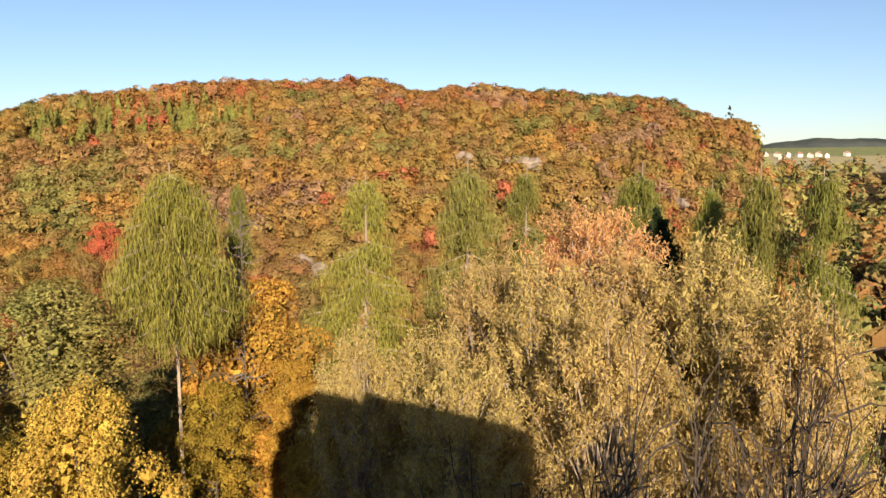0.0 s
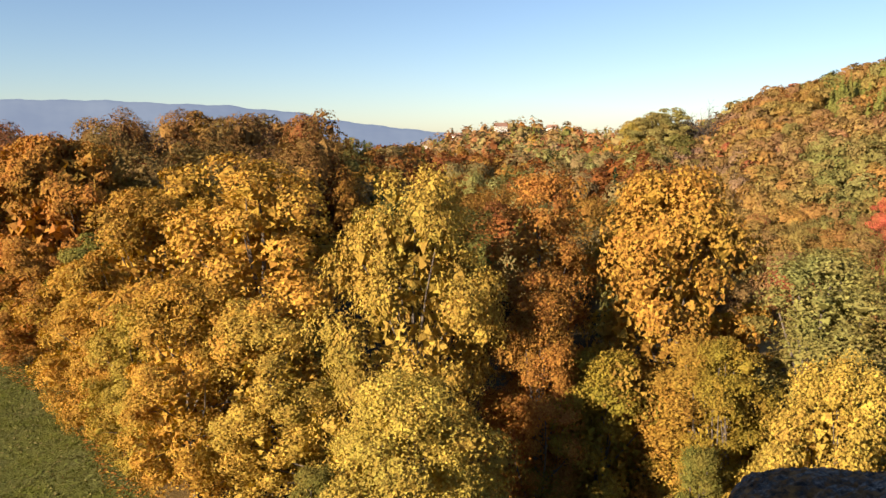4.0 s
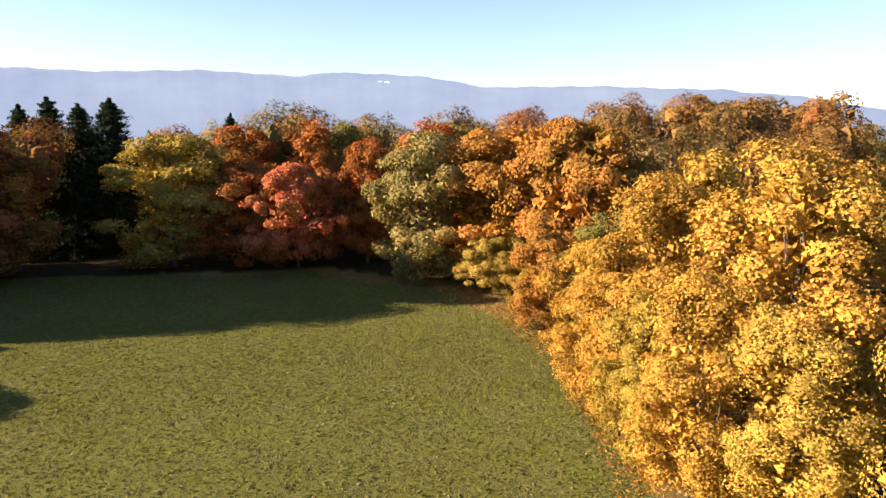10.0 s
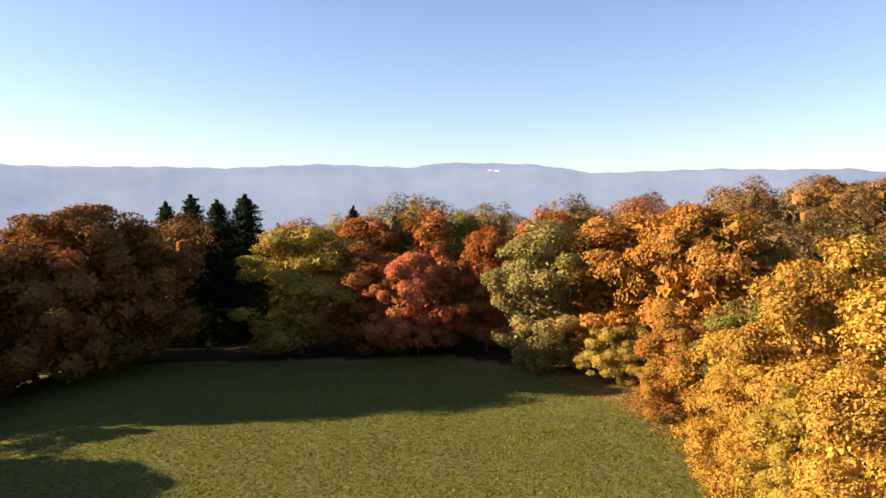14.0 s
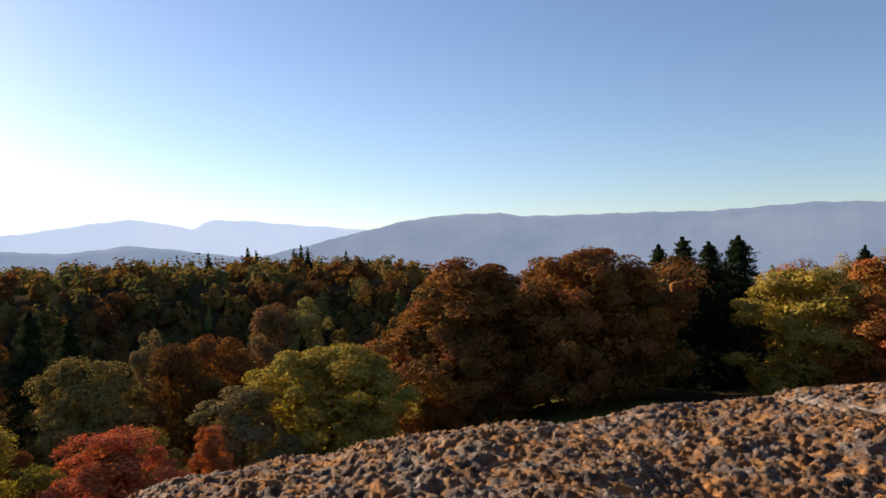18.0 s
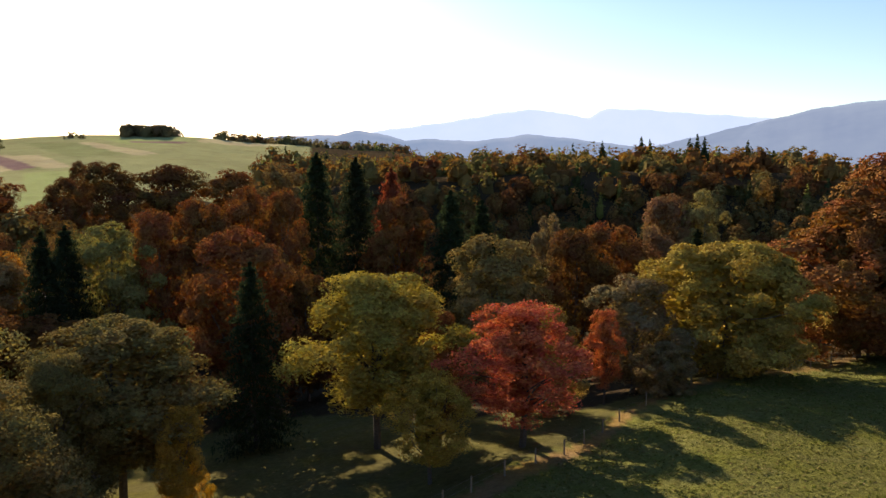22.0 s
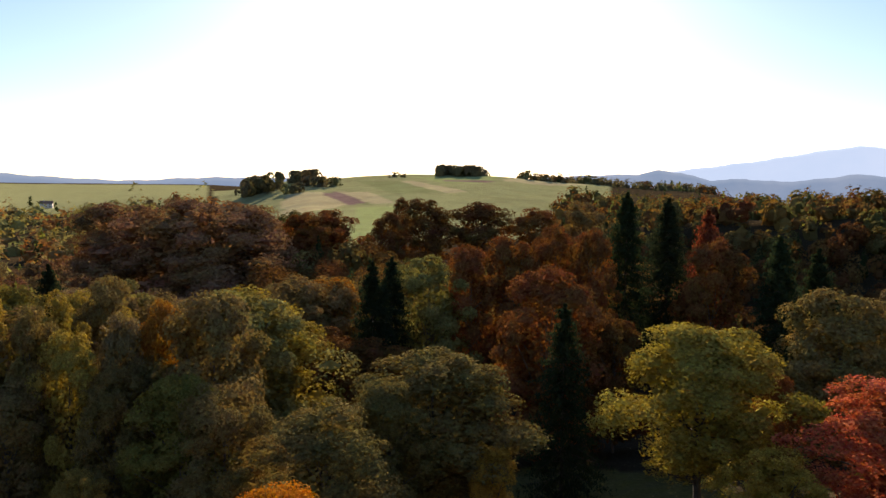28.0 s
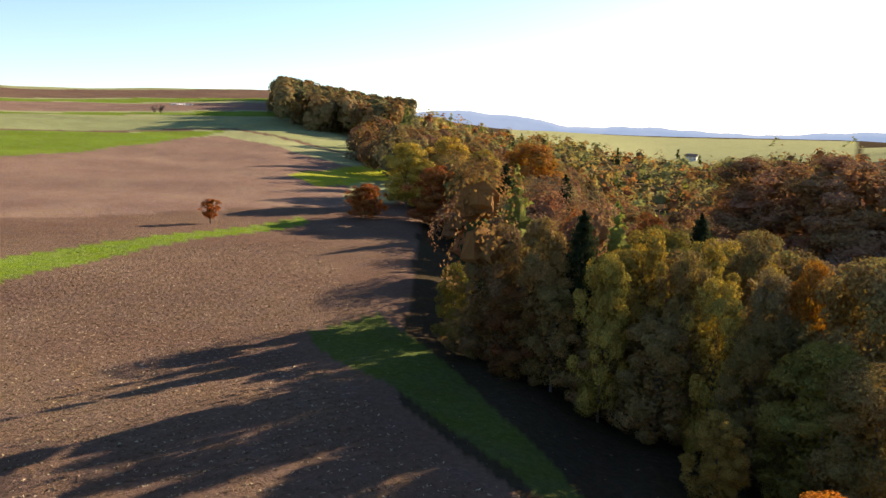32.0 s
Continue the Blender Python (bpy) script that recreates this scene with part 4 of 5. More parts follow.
woods("field_hedge", scatter(191.2, 193.3, 940, 965, 7, 8, DARK_COPSE, full=1.2) + scatter(206, 206.4, 1500, 1510, 14, 16, [OLIVE]) + scatter(211, 211.3, 1500, 1510, 14, 16, [OLIVE]), 0.25, "hedge and single trees on the far fields", True)
woods("ridge_spruces", [(*polar(az, 520), 25 + h, 6.5, *SPRUCE, True) for az, h in ((146.8, 5), (147.3, 7), (147.8, 5), (150.6, 4), (151.2, 6), (143.9, 3), (154.0, 3))], 0.2, "spruces standing above the far wooded ridge")
woods("hill_spruces", [(*polar(az, 400), EYE + 400 * math.tan(radians(el)) - 2, 7.0, *SPRUCE, True) for az, el in ((-15.0, 4.4), (-15.7, 4.1), (-16.4, 4.0), (-17.2, 3.7), (-17.9, 3.4), (5.0, 6.1), (4.2, 5.9), (-14.3, 4.4), (-13.4, 4.6))], 0.2, "dark conifers standing on the hill's crest")

# ---- tower ----
def crag(name, x, y, turn, length, width, top, depth, seed, parent, label, peak=0.0, cells=(150, 100), tilt=0.0, stone=STONE, square=5, flare=0.06):
    """A weathered block: a rounded slab, pitted and knobbly all over."""
    u, v = np.meshgrid(np.linspace(-1, 1, cells[0]), np.linspace(-1, 1, cells[1]), indexing="ij")
    s = (np.abs(u) ** square + np.abs(v) ** square) ** (1 / square)
    s = np.clip(s, 1e-6, 1.15)
    flat = np.minimum(s, 0.8) / 0.8
    fall = np.clip((s - 0.78) / 0.37, 0, 1)
    k = flat / s * (1 + flare * fall)
    px, py = u * k * length / 2, v * k * width / 2
    pz = -depth * fall ** 1.3 - 0.22 / square * flat ** 4 + peak * (1 - np.hypot(u, v))
    pts = np.stack([px, py, pz], -1)
    normal = unit(np.stack([px / length * fall * 3, py / width * fall * 3, 1.05 - fall], -1))
    bumps = np.empty(u.shape)
    for i in range(cells[0]):
        for j in range(cells[1]):
            p = Vector((pts[i, j, 0] + seed, pts[i, j, 1], pts[i, j, 2]))
            knob = noise.voronoi(p * 38 + noise.noise_vector(p * 30) * 0.35)[0]
            bumps[i, j] = (0.014 + flare * 0.06 * fall[i, j]) * noise.fractal(p * 7, 1.0, 2.0, 3) + 0.007 * min(knob[1] - knob[0], 0.5) - 0.014 * noise.turbulence(p * 62, 5, True) + 0.004 * noise.noise(p * 170)
    if stone is JOINTED:
        groove = np.exp(-((pts[..., 0] + 0.06) / 0.026) ** 2)
        bumps = bumps * (1 - 0.8 * groove) - 0.012 * groove
    pts += normal * bumps[..., None]
    ob = new(name, grid_mesh(name, pts, stone))
    ob.parent = parent
    ob.matrix_basis = pose(x, y, top, 0, 0, turn) @ pose(0, 0, 0, 0, tilt, 0)
    if label:
        tagged(ob, label)
    return ob


def prism(name, corners, low, high, parent, material, courses=14, ragged=0.12, slant=0.0):
    """A masonry body over a plan outline, its courses a little uneven."""
    ring = []
    for (x0, y0), (x1, y1) in zip(corners, corners[1:] + corners[:1]):
        n = max(2, int(math.hypot(x1 - x0, y1 - y0) / 0.5))
        ring += [(x0 + (x1 - x0) * i / n, y0 + (y1 - y0) * i / n) for i in range(n)]
    mid = np.mean(ring, axis=0)
    rows = []
    for c in range(courses + 1):
        z = low + (high - low) * c / courses
        rows.append([(x + ragged * noise.noise(Vector((x, y, z * 2))), y + ragged * noise.noise(Vector((y, z * 2, x))), z + ((0.15 * noise.noise(Vector((x * 2, y * 2, 3))) + slant * (x - mid[0])) if c == courses else 0)) for x, y in ring])
    for f in (0.75, 0.4, 0.02):
        rows.append([(mid[0] + (x - mid[0]) * f, mid[1] + (y - mid[1]) * f, high - 0.1 + slant * (x - mid[0]) * f) for x, y in ring])
    ob = new(name, grid_mesh(name, np.array(rows), material, wrap=True))
    ob.parent = parent
    return ob


tower = tagged(new("tower"), "ruined stone tower with a worn, lichen-covered crown", "tower", "", "structure")
prism("wall", [(-3.6, -2.2), (-0.5, -3.6), (1.0, -4.3), (1.9, -6.4), (2.6, -6.4), (4.9, -4.2), (4.9, 2.6), (1.5, 3.7), (-1.6, 3.7), (-3.4, 1.6)], -2, 19.4, tower, STONE, 20)
# Four unseen upper walls, added and slanted to shape the tower's cast shadow.
prism("wall", [(0.7, -2.0), (6.6, -2.2), (6.7, 1.4), (0.8, 1.5)], -2, 21.2, tower, STONE, 20, slant=-0.25)
prism("wall", [(-2.75, 0.35), (-1.2, 0.3), (-1.25, 0.7), (-2.7, 0.72)], 18.0, 22.1, tower, STONE, 6, slant=0.55)
prism("wall", [(-1.15, 0.3), (0.66, 0.3), (0.66, 0.7), (-1.15, 0.7)], 18.0, 22.1, tower, STONE, 6, slant=-0.22)
prism("wall", [(-3.3, -0.4), (0.69, -0.6), (0.69, 1.4), (-3.2, 1.3)], 18.0, 20.3, tower, STONE, 5)
prism("wall", [(-3.2, -1.3), (-2.1, -1.85), (-1.85, -1.25), (-2.95, -0.7)], 19.0, 20.4, tower, STONE, 5, 0.05)
prism("wall", [(1.95, -6.2), (2.5, -6.2), (2.5, -5.75), (1.95, -5.75)], 19.0, 20.1, tower, STONE, 5, 0.05)
prism("wall", [(-1.15, 3.65), (-0.65, 3.65), (-0.65, 4.15), (-1.15, 4.15)], 16.0, 20.1, tower, STONE, 5, 0.05)
crag("capstone", -2.806, -1.167, -20, 0.82, 0.8, 20.815, 0.5, 3.1, tower, "orange-lichened limestone capstone", 0.02, (280, 280), stone=JOINTED, square=12)
crag("capstone", -2.14, -1.47, -26, 0.66, 0.82, 20.805, 0.5, 9.7, tower, "pitted grey and orange capstone", 0.01, (250, 270), tilt=5, square=8, flare=0.6)
crag("capstone", 2.2, -5.93, 20, 0.82, 0.72, 20.325, 0.5, 5.3, tower, "peaked brown capstone", 0.2, (140, 120))
crag("capstone", -0.87, 3.97, 25, 0.6, 0.5, 20.35, 0.45, 7.9, tower, "worn pale capstone", 0.1, (110, 90))


# ---- trees round the tower ----
larch(-12.7, 36.8, 21.2, 3.2, LARCH, 1.0)
larch(-12.7, 47.3, 20.7, 1.3, LARCHD)
larch(-5.3, 49.7, 20.6, 4.1, LARCH)
larch(1.6, 61.0, 21.4, 4.2, LARCHD)
larch(6.2, 62.6, 21.0, 3.4, LARCHD)
larch(15.0, 61.0, 21.2, 4.0, LARCHD)
larch(15.3, 46.3, 20.1, 2.1, LARCHD)
larch(16.2, 41.6, 21.2, 2.6, LARCHD)
larch(18.0, 38.6, 21.0, 2.7, LARCHD)
spruce(14.1, 53.0, 18.3, 1.3, SPRUCE)
dead_tree(-11.0, 41.5, 19.3, 0.9, PALE)
broadleaf(-11.1, 44.6, 15.3, 4.8, AMBER)
broadleaf(-11.4, 37.2, 11.6, 2.1, GREENGOLD)
broadleaf(-8.6, 42.1, 11.6, 2.4, AMBER)
broadleaf(-16.5, 32.9, 17.5, 3.6, OLIVE)
broadleaf(-13.1, 27.9, 14.0, 3.2, GOLD)
broadleaf(-17.9, 28.4, 13.8, 2.0, GREENGOLD)
broadleaf(-79.8, 175.5, 8.4, 4.4, CORAL)
twiggy(-3.6, 32.8, 14.8, 1.9, BUFF)
twiggy(-0.7, 33.0, 15.2, 2.0, BUFF)
twiggy(2.1, 38.9, 17.8, 2.1, BUFF)
twiggy(7.5, 42.2, 20.3, 3.2, TAWNY)
twiggy(4.2, 34.7, 17.7, 2.4, BUFF)
twiggy(8.5, 35.9, 18.4, 2.6, BUFF)
twiggy(10.8, 34.1, 18.7, 2.6, BUFF)
twiggy(11.5, 30.6, 17.6, 2.3, BUFF)
twiggy(12.0, 28.1, 17.2, 2.1, BUFF)
twiggy(0.4, 29.0, 14.9, 1.9, BUFF)
twiggy(5.7, 29.3, 16.5, 2.3, BUFF)
broadleaf(-5.1, 35.6, 10.8, 2.6, OCHRE)
broadleaf(-1.3, 37.0, 11.6, 3.0, OCHRE)
broadleaf(3.3, 38.8, 12.3, 3.1, OCHRE)
broadleaf(8.3, 38.0, 12.9, 3.2, OCHRE)
broadleaf(12.2, 34.6, 13.8, 3.8, OCHRE)
broadleaf(-45.4, 19.2, 20.6, 6.2, GOLDORANGE)
broadleaf(-55.1, 14.3, 18.1, 4.7, AMBER)
broadleaf(-43.0, 13.7, 13.5, 3.9, GOLDORANGE)
broadleaf(-39.7, 17.3, 12.4, 4.0, GOLD)
broadleaf(-27.5, 19.6, 20.5, 4.1, GOLD)
broadleaf(-21.7, 15.7, 13.3, 3.6, YELLOW)
broadleaf(-27.3, 26.6, 20.5, 2.7, RUSTGOLD)
broadleaf(-24.9, 24.8, 15.1, 2.1, RUSTGOLD)
broadleaf(-24.2, 32.3, 20.3, 5.0, AMBER)
broadleaf(-23.7, 27.4, 11.8, 3.3, GREENGOLD)
broadleaf(-19.8, 29.4, 13.4, 2.7, AMBER)
broadleaf(-22.3, 12.4, 10.6, 1.3, LEAFGREEN)
broadleaf(-16.7, 25.4, 10.2, 1.4, LEAFGREEN)
broadleaf(-108.8, -41.8, 19.3, 7.7, OLIVEGOLD)
broadleaf(-108.7, -32.2, 15.5, 6.1, RUST)
broadleaf(-106.8, -23.2, 15.2, 7.2, RED)
broadleaf(-120.0, -33.6, 20.7, 6.5, RUST)
broadleaf(-119.3, -24.0, 21.6, 5.3, RUST)
broadleaf(-109.2, -13.6, 19.2, 4.3, RUST)
broadleaf(-122.4, -18.6, 21.3, 3.8, LEAFGREEN)
broadleaf(-99.9, -5.5, 20.1, 5.8, OLIVE)
broadleaf(-101.2, 3.7, 20.8, 6.8, RUSTGOLD)
broadleaf(-91.4, 14.2, 21.7, 9.6, RUSTGOLD)
broadleaf(-120.0, -4.1, 21.6, 6.9, RUST)
broadleaf(-94.2, 4.7, 7.7, 4.7, OLIVEGOLD)
broadleaf(-85.8, 9.8, 5.6, 4.8, AMBER)
broadleaf(-73.2, 14.2, 13.1, 3.6, LEAFGREEN)
broadleaf(-77.3, 19.2, 15.5, 2.6, LEAFGREEN)
broadleaf(-64.0, 18.9, 19.4, 5.0, AMBER)
broadleaf(-62.6, 15.9, 7.8, 3.5, AMBER)
broadleaf(-75.2, 14.4, 3.4, 2.6, LEAFGREEN)
broadleaf(-56.1, 17.2, 10.9, 2.9, GOLDORANGE)
broadleaf(-52.8, 14.2, 6.2, 2.5, GOLDORANGE)
broadleaf(-47.6, 14.4, 4.7, 2.4, GOLD)
broadleaf(-79.9, 9.4, 11.6, 3.6, RUSTGOLD)
broadleaf(-65.8, 12.0, 11.5, 3.8, GOLDORANGE)
broadleaf(-57.1, 11.3, 11.4, 3.4, GOLDORANGE)
broadleaf(-49.6, 12.2, 10.9, 3.0, GOLD)
# Added dull tree, covering bare ground where there is only deep shade.
broadleaf(-21.8, 56.8, 6.5, 4.2, SHADED_OLIVE)
standard(-10.9, -65.7, 11.2, 6.8, LIME)
cherry(-20.4, -53.9, 10.0, 5.5, CORAL)
cherry(-12.5, -51.1, 5.9, 3.3, OCHRE)
broadleaf(-26.0, -63.5, 7.5, 3.4, OLIVEGOLD)
cherry(-32.7, -64.8, 6.6, 2.1, RED)
broadleaf(-38.9, -70.5, 8.7, 4.5, GREY)
broadleaf(-37.5, -62.1, 3.5, 2.9, GREY)
broadleaf(-49.8, -70.7, 12.0, 9.7, OLIVEGOLD)
standard(9.9, -61.6, 8.9, 6.8, SHADED_OLIVE)
broadleaf(14.1, -47.1, 8.4, 4.6, SHADED_OLIVE)
broadleaf(12.6, -55.9, 8.0, 3.4, SHADED_OLIVE)
broadleaf(4.9, -57.2, 3.0, 1.8, GOLDORANGE)
spruce(-0.2, -74.5, 10.8, 2.4, SPRUCE)
broadleaf(1.5, -94.5, 13.0, 6.3, RUSSET)
broadleaf(45.5, -121.9, 6.9, 6.5, OLIVEBROWN)
broadleaf(38.0, -124.5, 6.9, 6.7, RUSTGOLD)
spruce(27.3, -111.0, 10.7, 2.0, SPRUCE)
spruce(25.9, -117.5, 10.9, 1.7, SPRUCE)
broadleaf(20.9, -122.6, 11.3, 6.4, OLIVE)
broadleaf(15.0, -129.6, 12.6, 5.4, RUSSET)
broadleaf(7.6, -132.3, 14.5, 5.7, RUSSET)
broadleaf(0.7, -137.5, 16.0, 5.1, RUSSET)
broadleaf(-5.2, -132.5, 15.7, 4.4, RUSSET)
spruce(-11.7, -140.1, 21.4, 4.6, SPRUCE)
spruce(-19.0, -141.3, 20.5, 3.8, SPRUCE)
spruce(-25.2, -138.3, 18.4, 3.5, RUSSET)
broadleaf(-24.4, -128.3, 14.7, 5.4, RUSSET)
spruce(-31.0, -116.6, 15.3, 2.5, SPRUCE)
spruce(-37.0, -119.0, 13.4, 1.9, SPRUCE)
broadleaf(-31.0, -92.6, 10.8, 6.2, OLIVEBROWN)
broadleaf(-50.3, -122.7, 11.2, 3.3, GREY)
broadleaf(-45.7, -100.7, 10.6, 5.7, MAROON)
broadleaf(-55.2, -107.2, 10.7, 6.0, RUSSET)
broadleaf(-78.4, -130.8, 13.6, 6.3, HEATHER)
broadleaf(-84.0, -127.3, 14.8, 5.0, OLIVE)
spruce(-66.7, -102.8, 9.4, 2.5, SPRUCE)
# Four added crowns fill the ridge's shaded flank, shade put in their colour.
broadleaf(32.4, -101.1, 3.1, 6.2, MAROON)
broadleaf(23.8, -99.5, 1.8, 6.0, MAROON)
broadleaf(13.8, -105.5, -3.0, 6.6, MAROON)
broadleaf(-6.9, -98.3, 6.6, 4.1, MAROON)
broadleaf(-18.5, -72.3, 5.8, 2.5, RUSSET)
broadleaf(34.0, -83.3, 10.6, 8.3, OLIVEGOLD)
broadleaf(56.1, -93.1, 10.2, 4.8, OLIVE)
broadleaf(45.1, -71.6, 11.5, 4.1, LIME)
broadleaf(53.0, -99.6, 6.8, 4.6, GREY)
broadleaf(40.7, -124.7, 7.1, 10.6, OLIVEBROWN)
broadleaf(95.2, -198.2, 19.1, 25.7, HEATHER)
broadleaf(124.2, -205.0, 17.5, 14.8, HEATHER)
broadleaf(72.0, -223.9, 15.5, 13.3, RUSSET)
broadleaf(56.6, -248.9, 14.5, 5.8, MAROON)
broadleaf(60.5, -289.0, 19.3, 3.9, MAROON)
broadleaf(47.2, -271.2, 19.0, 9.6, MAROON)
broadleaf(28.5, -283.9, 18.3, 14.1, MAROON)
broadleaf(6.3, -285.2, 16.1, 12.9, RUSSET)
broadleaf(-10.2, -305.1, 18.7, 10.1, OLIVEBROWN)
broadleaf(50.3, -65.4, 13.0, 4.8, LEAFGREEN)
broadleaf(48.8, -74.0, 11.3, 4.1, GREY)
broadleaf(55.1, -89.0, 10.6, 4.0, OLIVEBROWN)
broadleaf(47.1, -55.0, 11.6, 2.3, OLIVEGOLD)
broadleaf(47.6, -87.7, 8.6, 4.0, OLIVEBROWN)
broadleaf(-70.1, -73.7, 16.6, 8.4, RUSSET)
broadleaf(-86.1, -63.1, 22.5, 11.8, RUSSET)
broadleaf(-80.6, -74.5, 20.2, 6.8, RUST)
broadleaf(60.8, -72.7, 8.0, 2.7, OLIVEBROWN)
broadleaf(32.0, -76.6, 11.4, 7.6, OLIVE)
broadleaf(41.3, -115.9, 7.3, 7.0, OLIVEBROWN)
broadleaf(64.1, -49.4, 8.1, 1.8, LEAFGREEN)
broadleaf(56.6, -49.3, 13.1, 2.7, GREY)
broadleaf(52.5, -50.9, 14.0, 2.6, OLIVEBROWN)
spruce(50.0, -53.4, 14.6, 1.7, SPRUCE)
broadleaf(62.6, -66.4, 13.2, 2.5, RUST)
broadleaf(44.4, -50.5, 12.0, 2.1, LIME)
broadleaf(44.8, -55.5, 13.8, 2.9, OLIVEGOLD)
broadleaf(39.5, -54.5, 12.8, 2.4, OLIVEBROWN)
broadleaf(55.4, -70.0, 13.5, 3.7, RUSSET)
broadleaf(40.6, -58.6, 13.2, 2.8, LIME)
broadleaf(36.2, -54.4, 11.1, 2.7, OLIVEGOLD)
broadleaf(42.0, -67.3, 13.3, 3.1, OLIVEBROWN)
broadleaf(33.9, -58.1, 11.8, 2.5, GREY)
broadleaf(32.8, -61.1, 12.4, 2.4, RUSTGOLD)
broadleaf(27.4, -59.3, 13.5, 4.4, OLIVEBROWN)
broadleaf(26.6, -53.0, 8.3, 3.8, LEAFGREEN)
broadleaf(30.1, -46.4, 3.6, 1.8, OLIVEGOLD)
broadleaf(46.2, -51.6, 5.7, 2.8, OLIVEBROWN)
broadleaf(39.7, -51.9, 7.8, 3.3, OLIVEBROWN)
broadleaf(54.3, -48.9, 7.5, 3.1, MAROON)
broadleaf(50.2, -50.4, 9.1, 2.8, OLIVEBROWN)
broadleaf(59.6, -48.8, 4.3, 2.6, OLIVEBROWN)
broadleaf(32.7, -54.2, 8.3, 2.7, OLIVEBROWN)
broadleaf(22.4, -50.6, 8.3, 3.7, OLIVEBROWN)
broadleaf(182.1, -117.6, 18.9, 6.4, GOLD)
broadleaf(183.8, -133.0, 21.1, 7.2, GOLD)
broadleaf(152.2, -121.9, 17.9, 5.2, OLIVEGOLD)
broadleaf(151.1, -106.5, 14.0, 5.7, RUST)
broadleaf(142.1, -110.4, 14.4, 5.1, OLIVE)
broadleaf(161.9, -92.8, 8.7, 4.6, RUST)
broadleaf(174.6, -157.4, 19.7, 9.6, RUSTGOLD)
spruce(124.0, -105.8, 15.4, 4.2, SPRUCE)
spruce(102.8, -102.5, 14.3, 3.5, SPRUCE)
spruce(55.1, -77.8, 12.9, 1.4, SPRUCE)
broadleaf(113.2, -106.0, 11.2, 3.5, OLIVEBROWN)
broadleaf(13.9, -28.0, 10.2, 1.8, ORANGE)
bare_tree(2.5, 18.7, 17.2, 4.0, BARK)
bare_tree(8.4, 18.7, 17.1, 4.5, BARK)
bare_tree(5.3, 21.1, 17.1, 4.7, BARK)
broadleaf(-214.3, 254.6, 32.1, 10.0, OLIVE)
broadleaf(-211.9, 263.1, 34.2, 10.1, OLIVE)
broadleaf(-221.0, 251.4, 30.2, 7.5, LIME)
bare_tree(-198.3, 267.4, 37.0, 10.0, BARK)
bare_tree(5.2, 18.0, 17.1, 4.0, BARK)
broadleaf(-143.0, -33.2, 20.9, 8.8, RUST)
broadleaf(-137.3, -2.5, 21.2, 7.2, OLIVE)
spruce(-128.9, -75.4, 23.2, 5.8, SPRUCE)
spruce(-128.1, -70.0, 24.4, 6.4, SPRUCE)
spruce(-134.5, -68.1, 23.5, 6.0, SPRUCE)
spruce(-130.6, -60.6, 24.4, 6.7, SPRUCE)
spruce(-123.4, -64.4, 17.0, 6.4, SPRUCE)
spruce(-148.7, -45.6, 22.2, 3.0, SPRUCE)
broadleaf(-99.0, -62.4, 19.8, 5.9, RUSTGOLD)
broadleaf(-92.3, -71.3, 21.2, 7.6, MAROON)
broadleaf(-93.9, -66.1, 16.2, 6.7, MAROON)
broadleaf(-77.4, -73.8, 22.0, 8.4, RUSSET)
broadleaf(-71.0, -73.1, 14.1, 7.6, MAROON)
broadleaf(-80.7, -71.7, 13.5, 7.2, MAROON)
broadleaf(-93.9, -71.5, 21.8, 8.3, RUSSET)
broadleaf(-100.1, -66.2, 19.4, 6.7, MAROON)
broadleaf(10.6, -24.5, 12.2, 2.4, ORANGE)
broadleaf(10.1, -28.4, 11.5, 2.9, ORANGE)
lone_tree(166.7, -56.5, 4.0, 2.2, RUST)
bare_tree(*polar(255.2, 560), float(ground_z(*polar(255.2, 560))) + 7.5, 3.0, BARK)
bare_tree(*polar(255.7, 566), float(ground_z(*polar(255.7, 566))) + 6.5, 2.6, BARK)

# ---- fence along the meadow's edge ----
def fence():
    root = tagged(new("fence"), "wooden post and wire fence along the meadow edge", "fence")
    stops = [(138, 95), (142, 85.5), (147, 77.5), (152, 64.5), (156, 55.5), (163, 48.5), (170, 44)]
    line = np.array([polar(a, d) for a, d in stops])
    steps = np.linspace(0, len(line) - 1, 19)
    spots = np.stack([np.interp(steps, np.arange(len(line)), line[:, k]) for k in (0, 1)], -1)
    post = mesh_of("post", tubes([limb((0, 0, -0.3), (0.02, 0, 1.15), 0.07, 0.06, 0.01, 3)], 6), 4, [WOOD])
    heads = []
    for x, y in spots:
        z = float(ground_z(x, y))
        ob = new("post", post)
        ob.parent = root
        ob.matrix_basis = pose(x, y, z, 0, (x * 7) % 5 - 2, (x * 53) % 90)
        heads.append((x, y, z))
    for h in (0.5, 1.0):
        wires = [limb((a[0], a[1], a[2] + h), (b[0], b[1], b[2] + h), 0.008, 0.008, 0.004, 3) for a, b in zip(heads, heads[1:])]
        ob = new("wire", mesh_of("wire", tubes(wires, 3), 4, [WOOD]))
        ob.parent = root


fence()


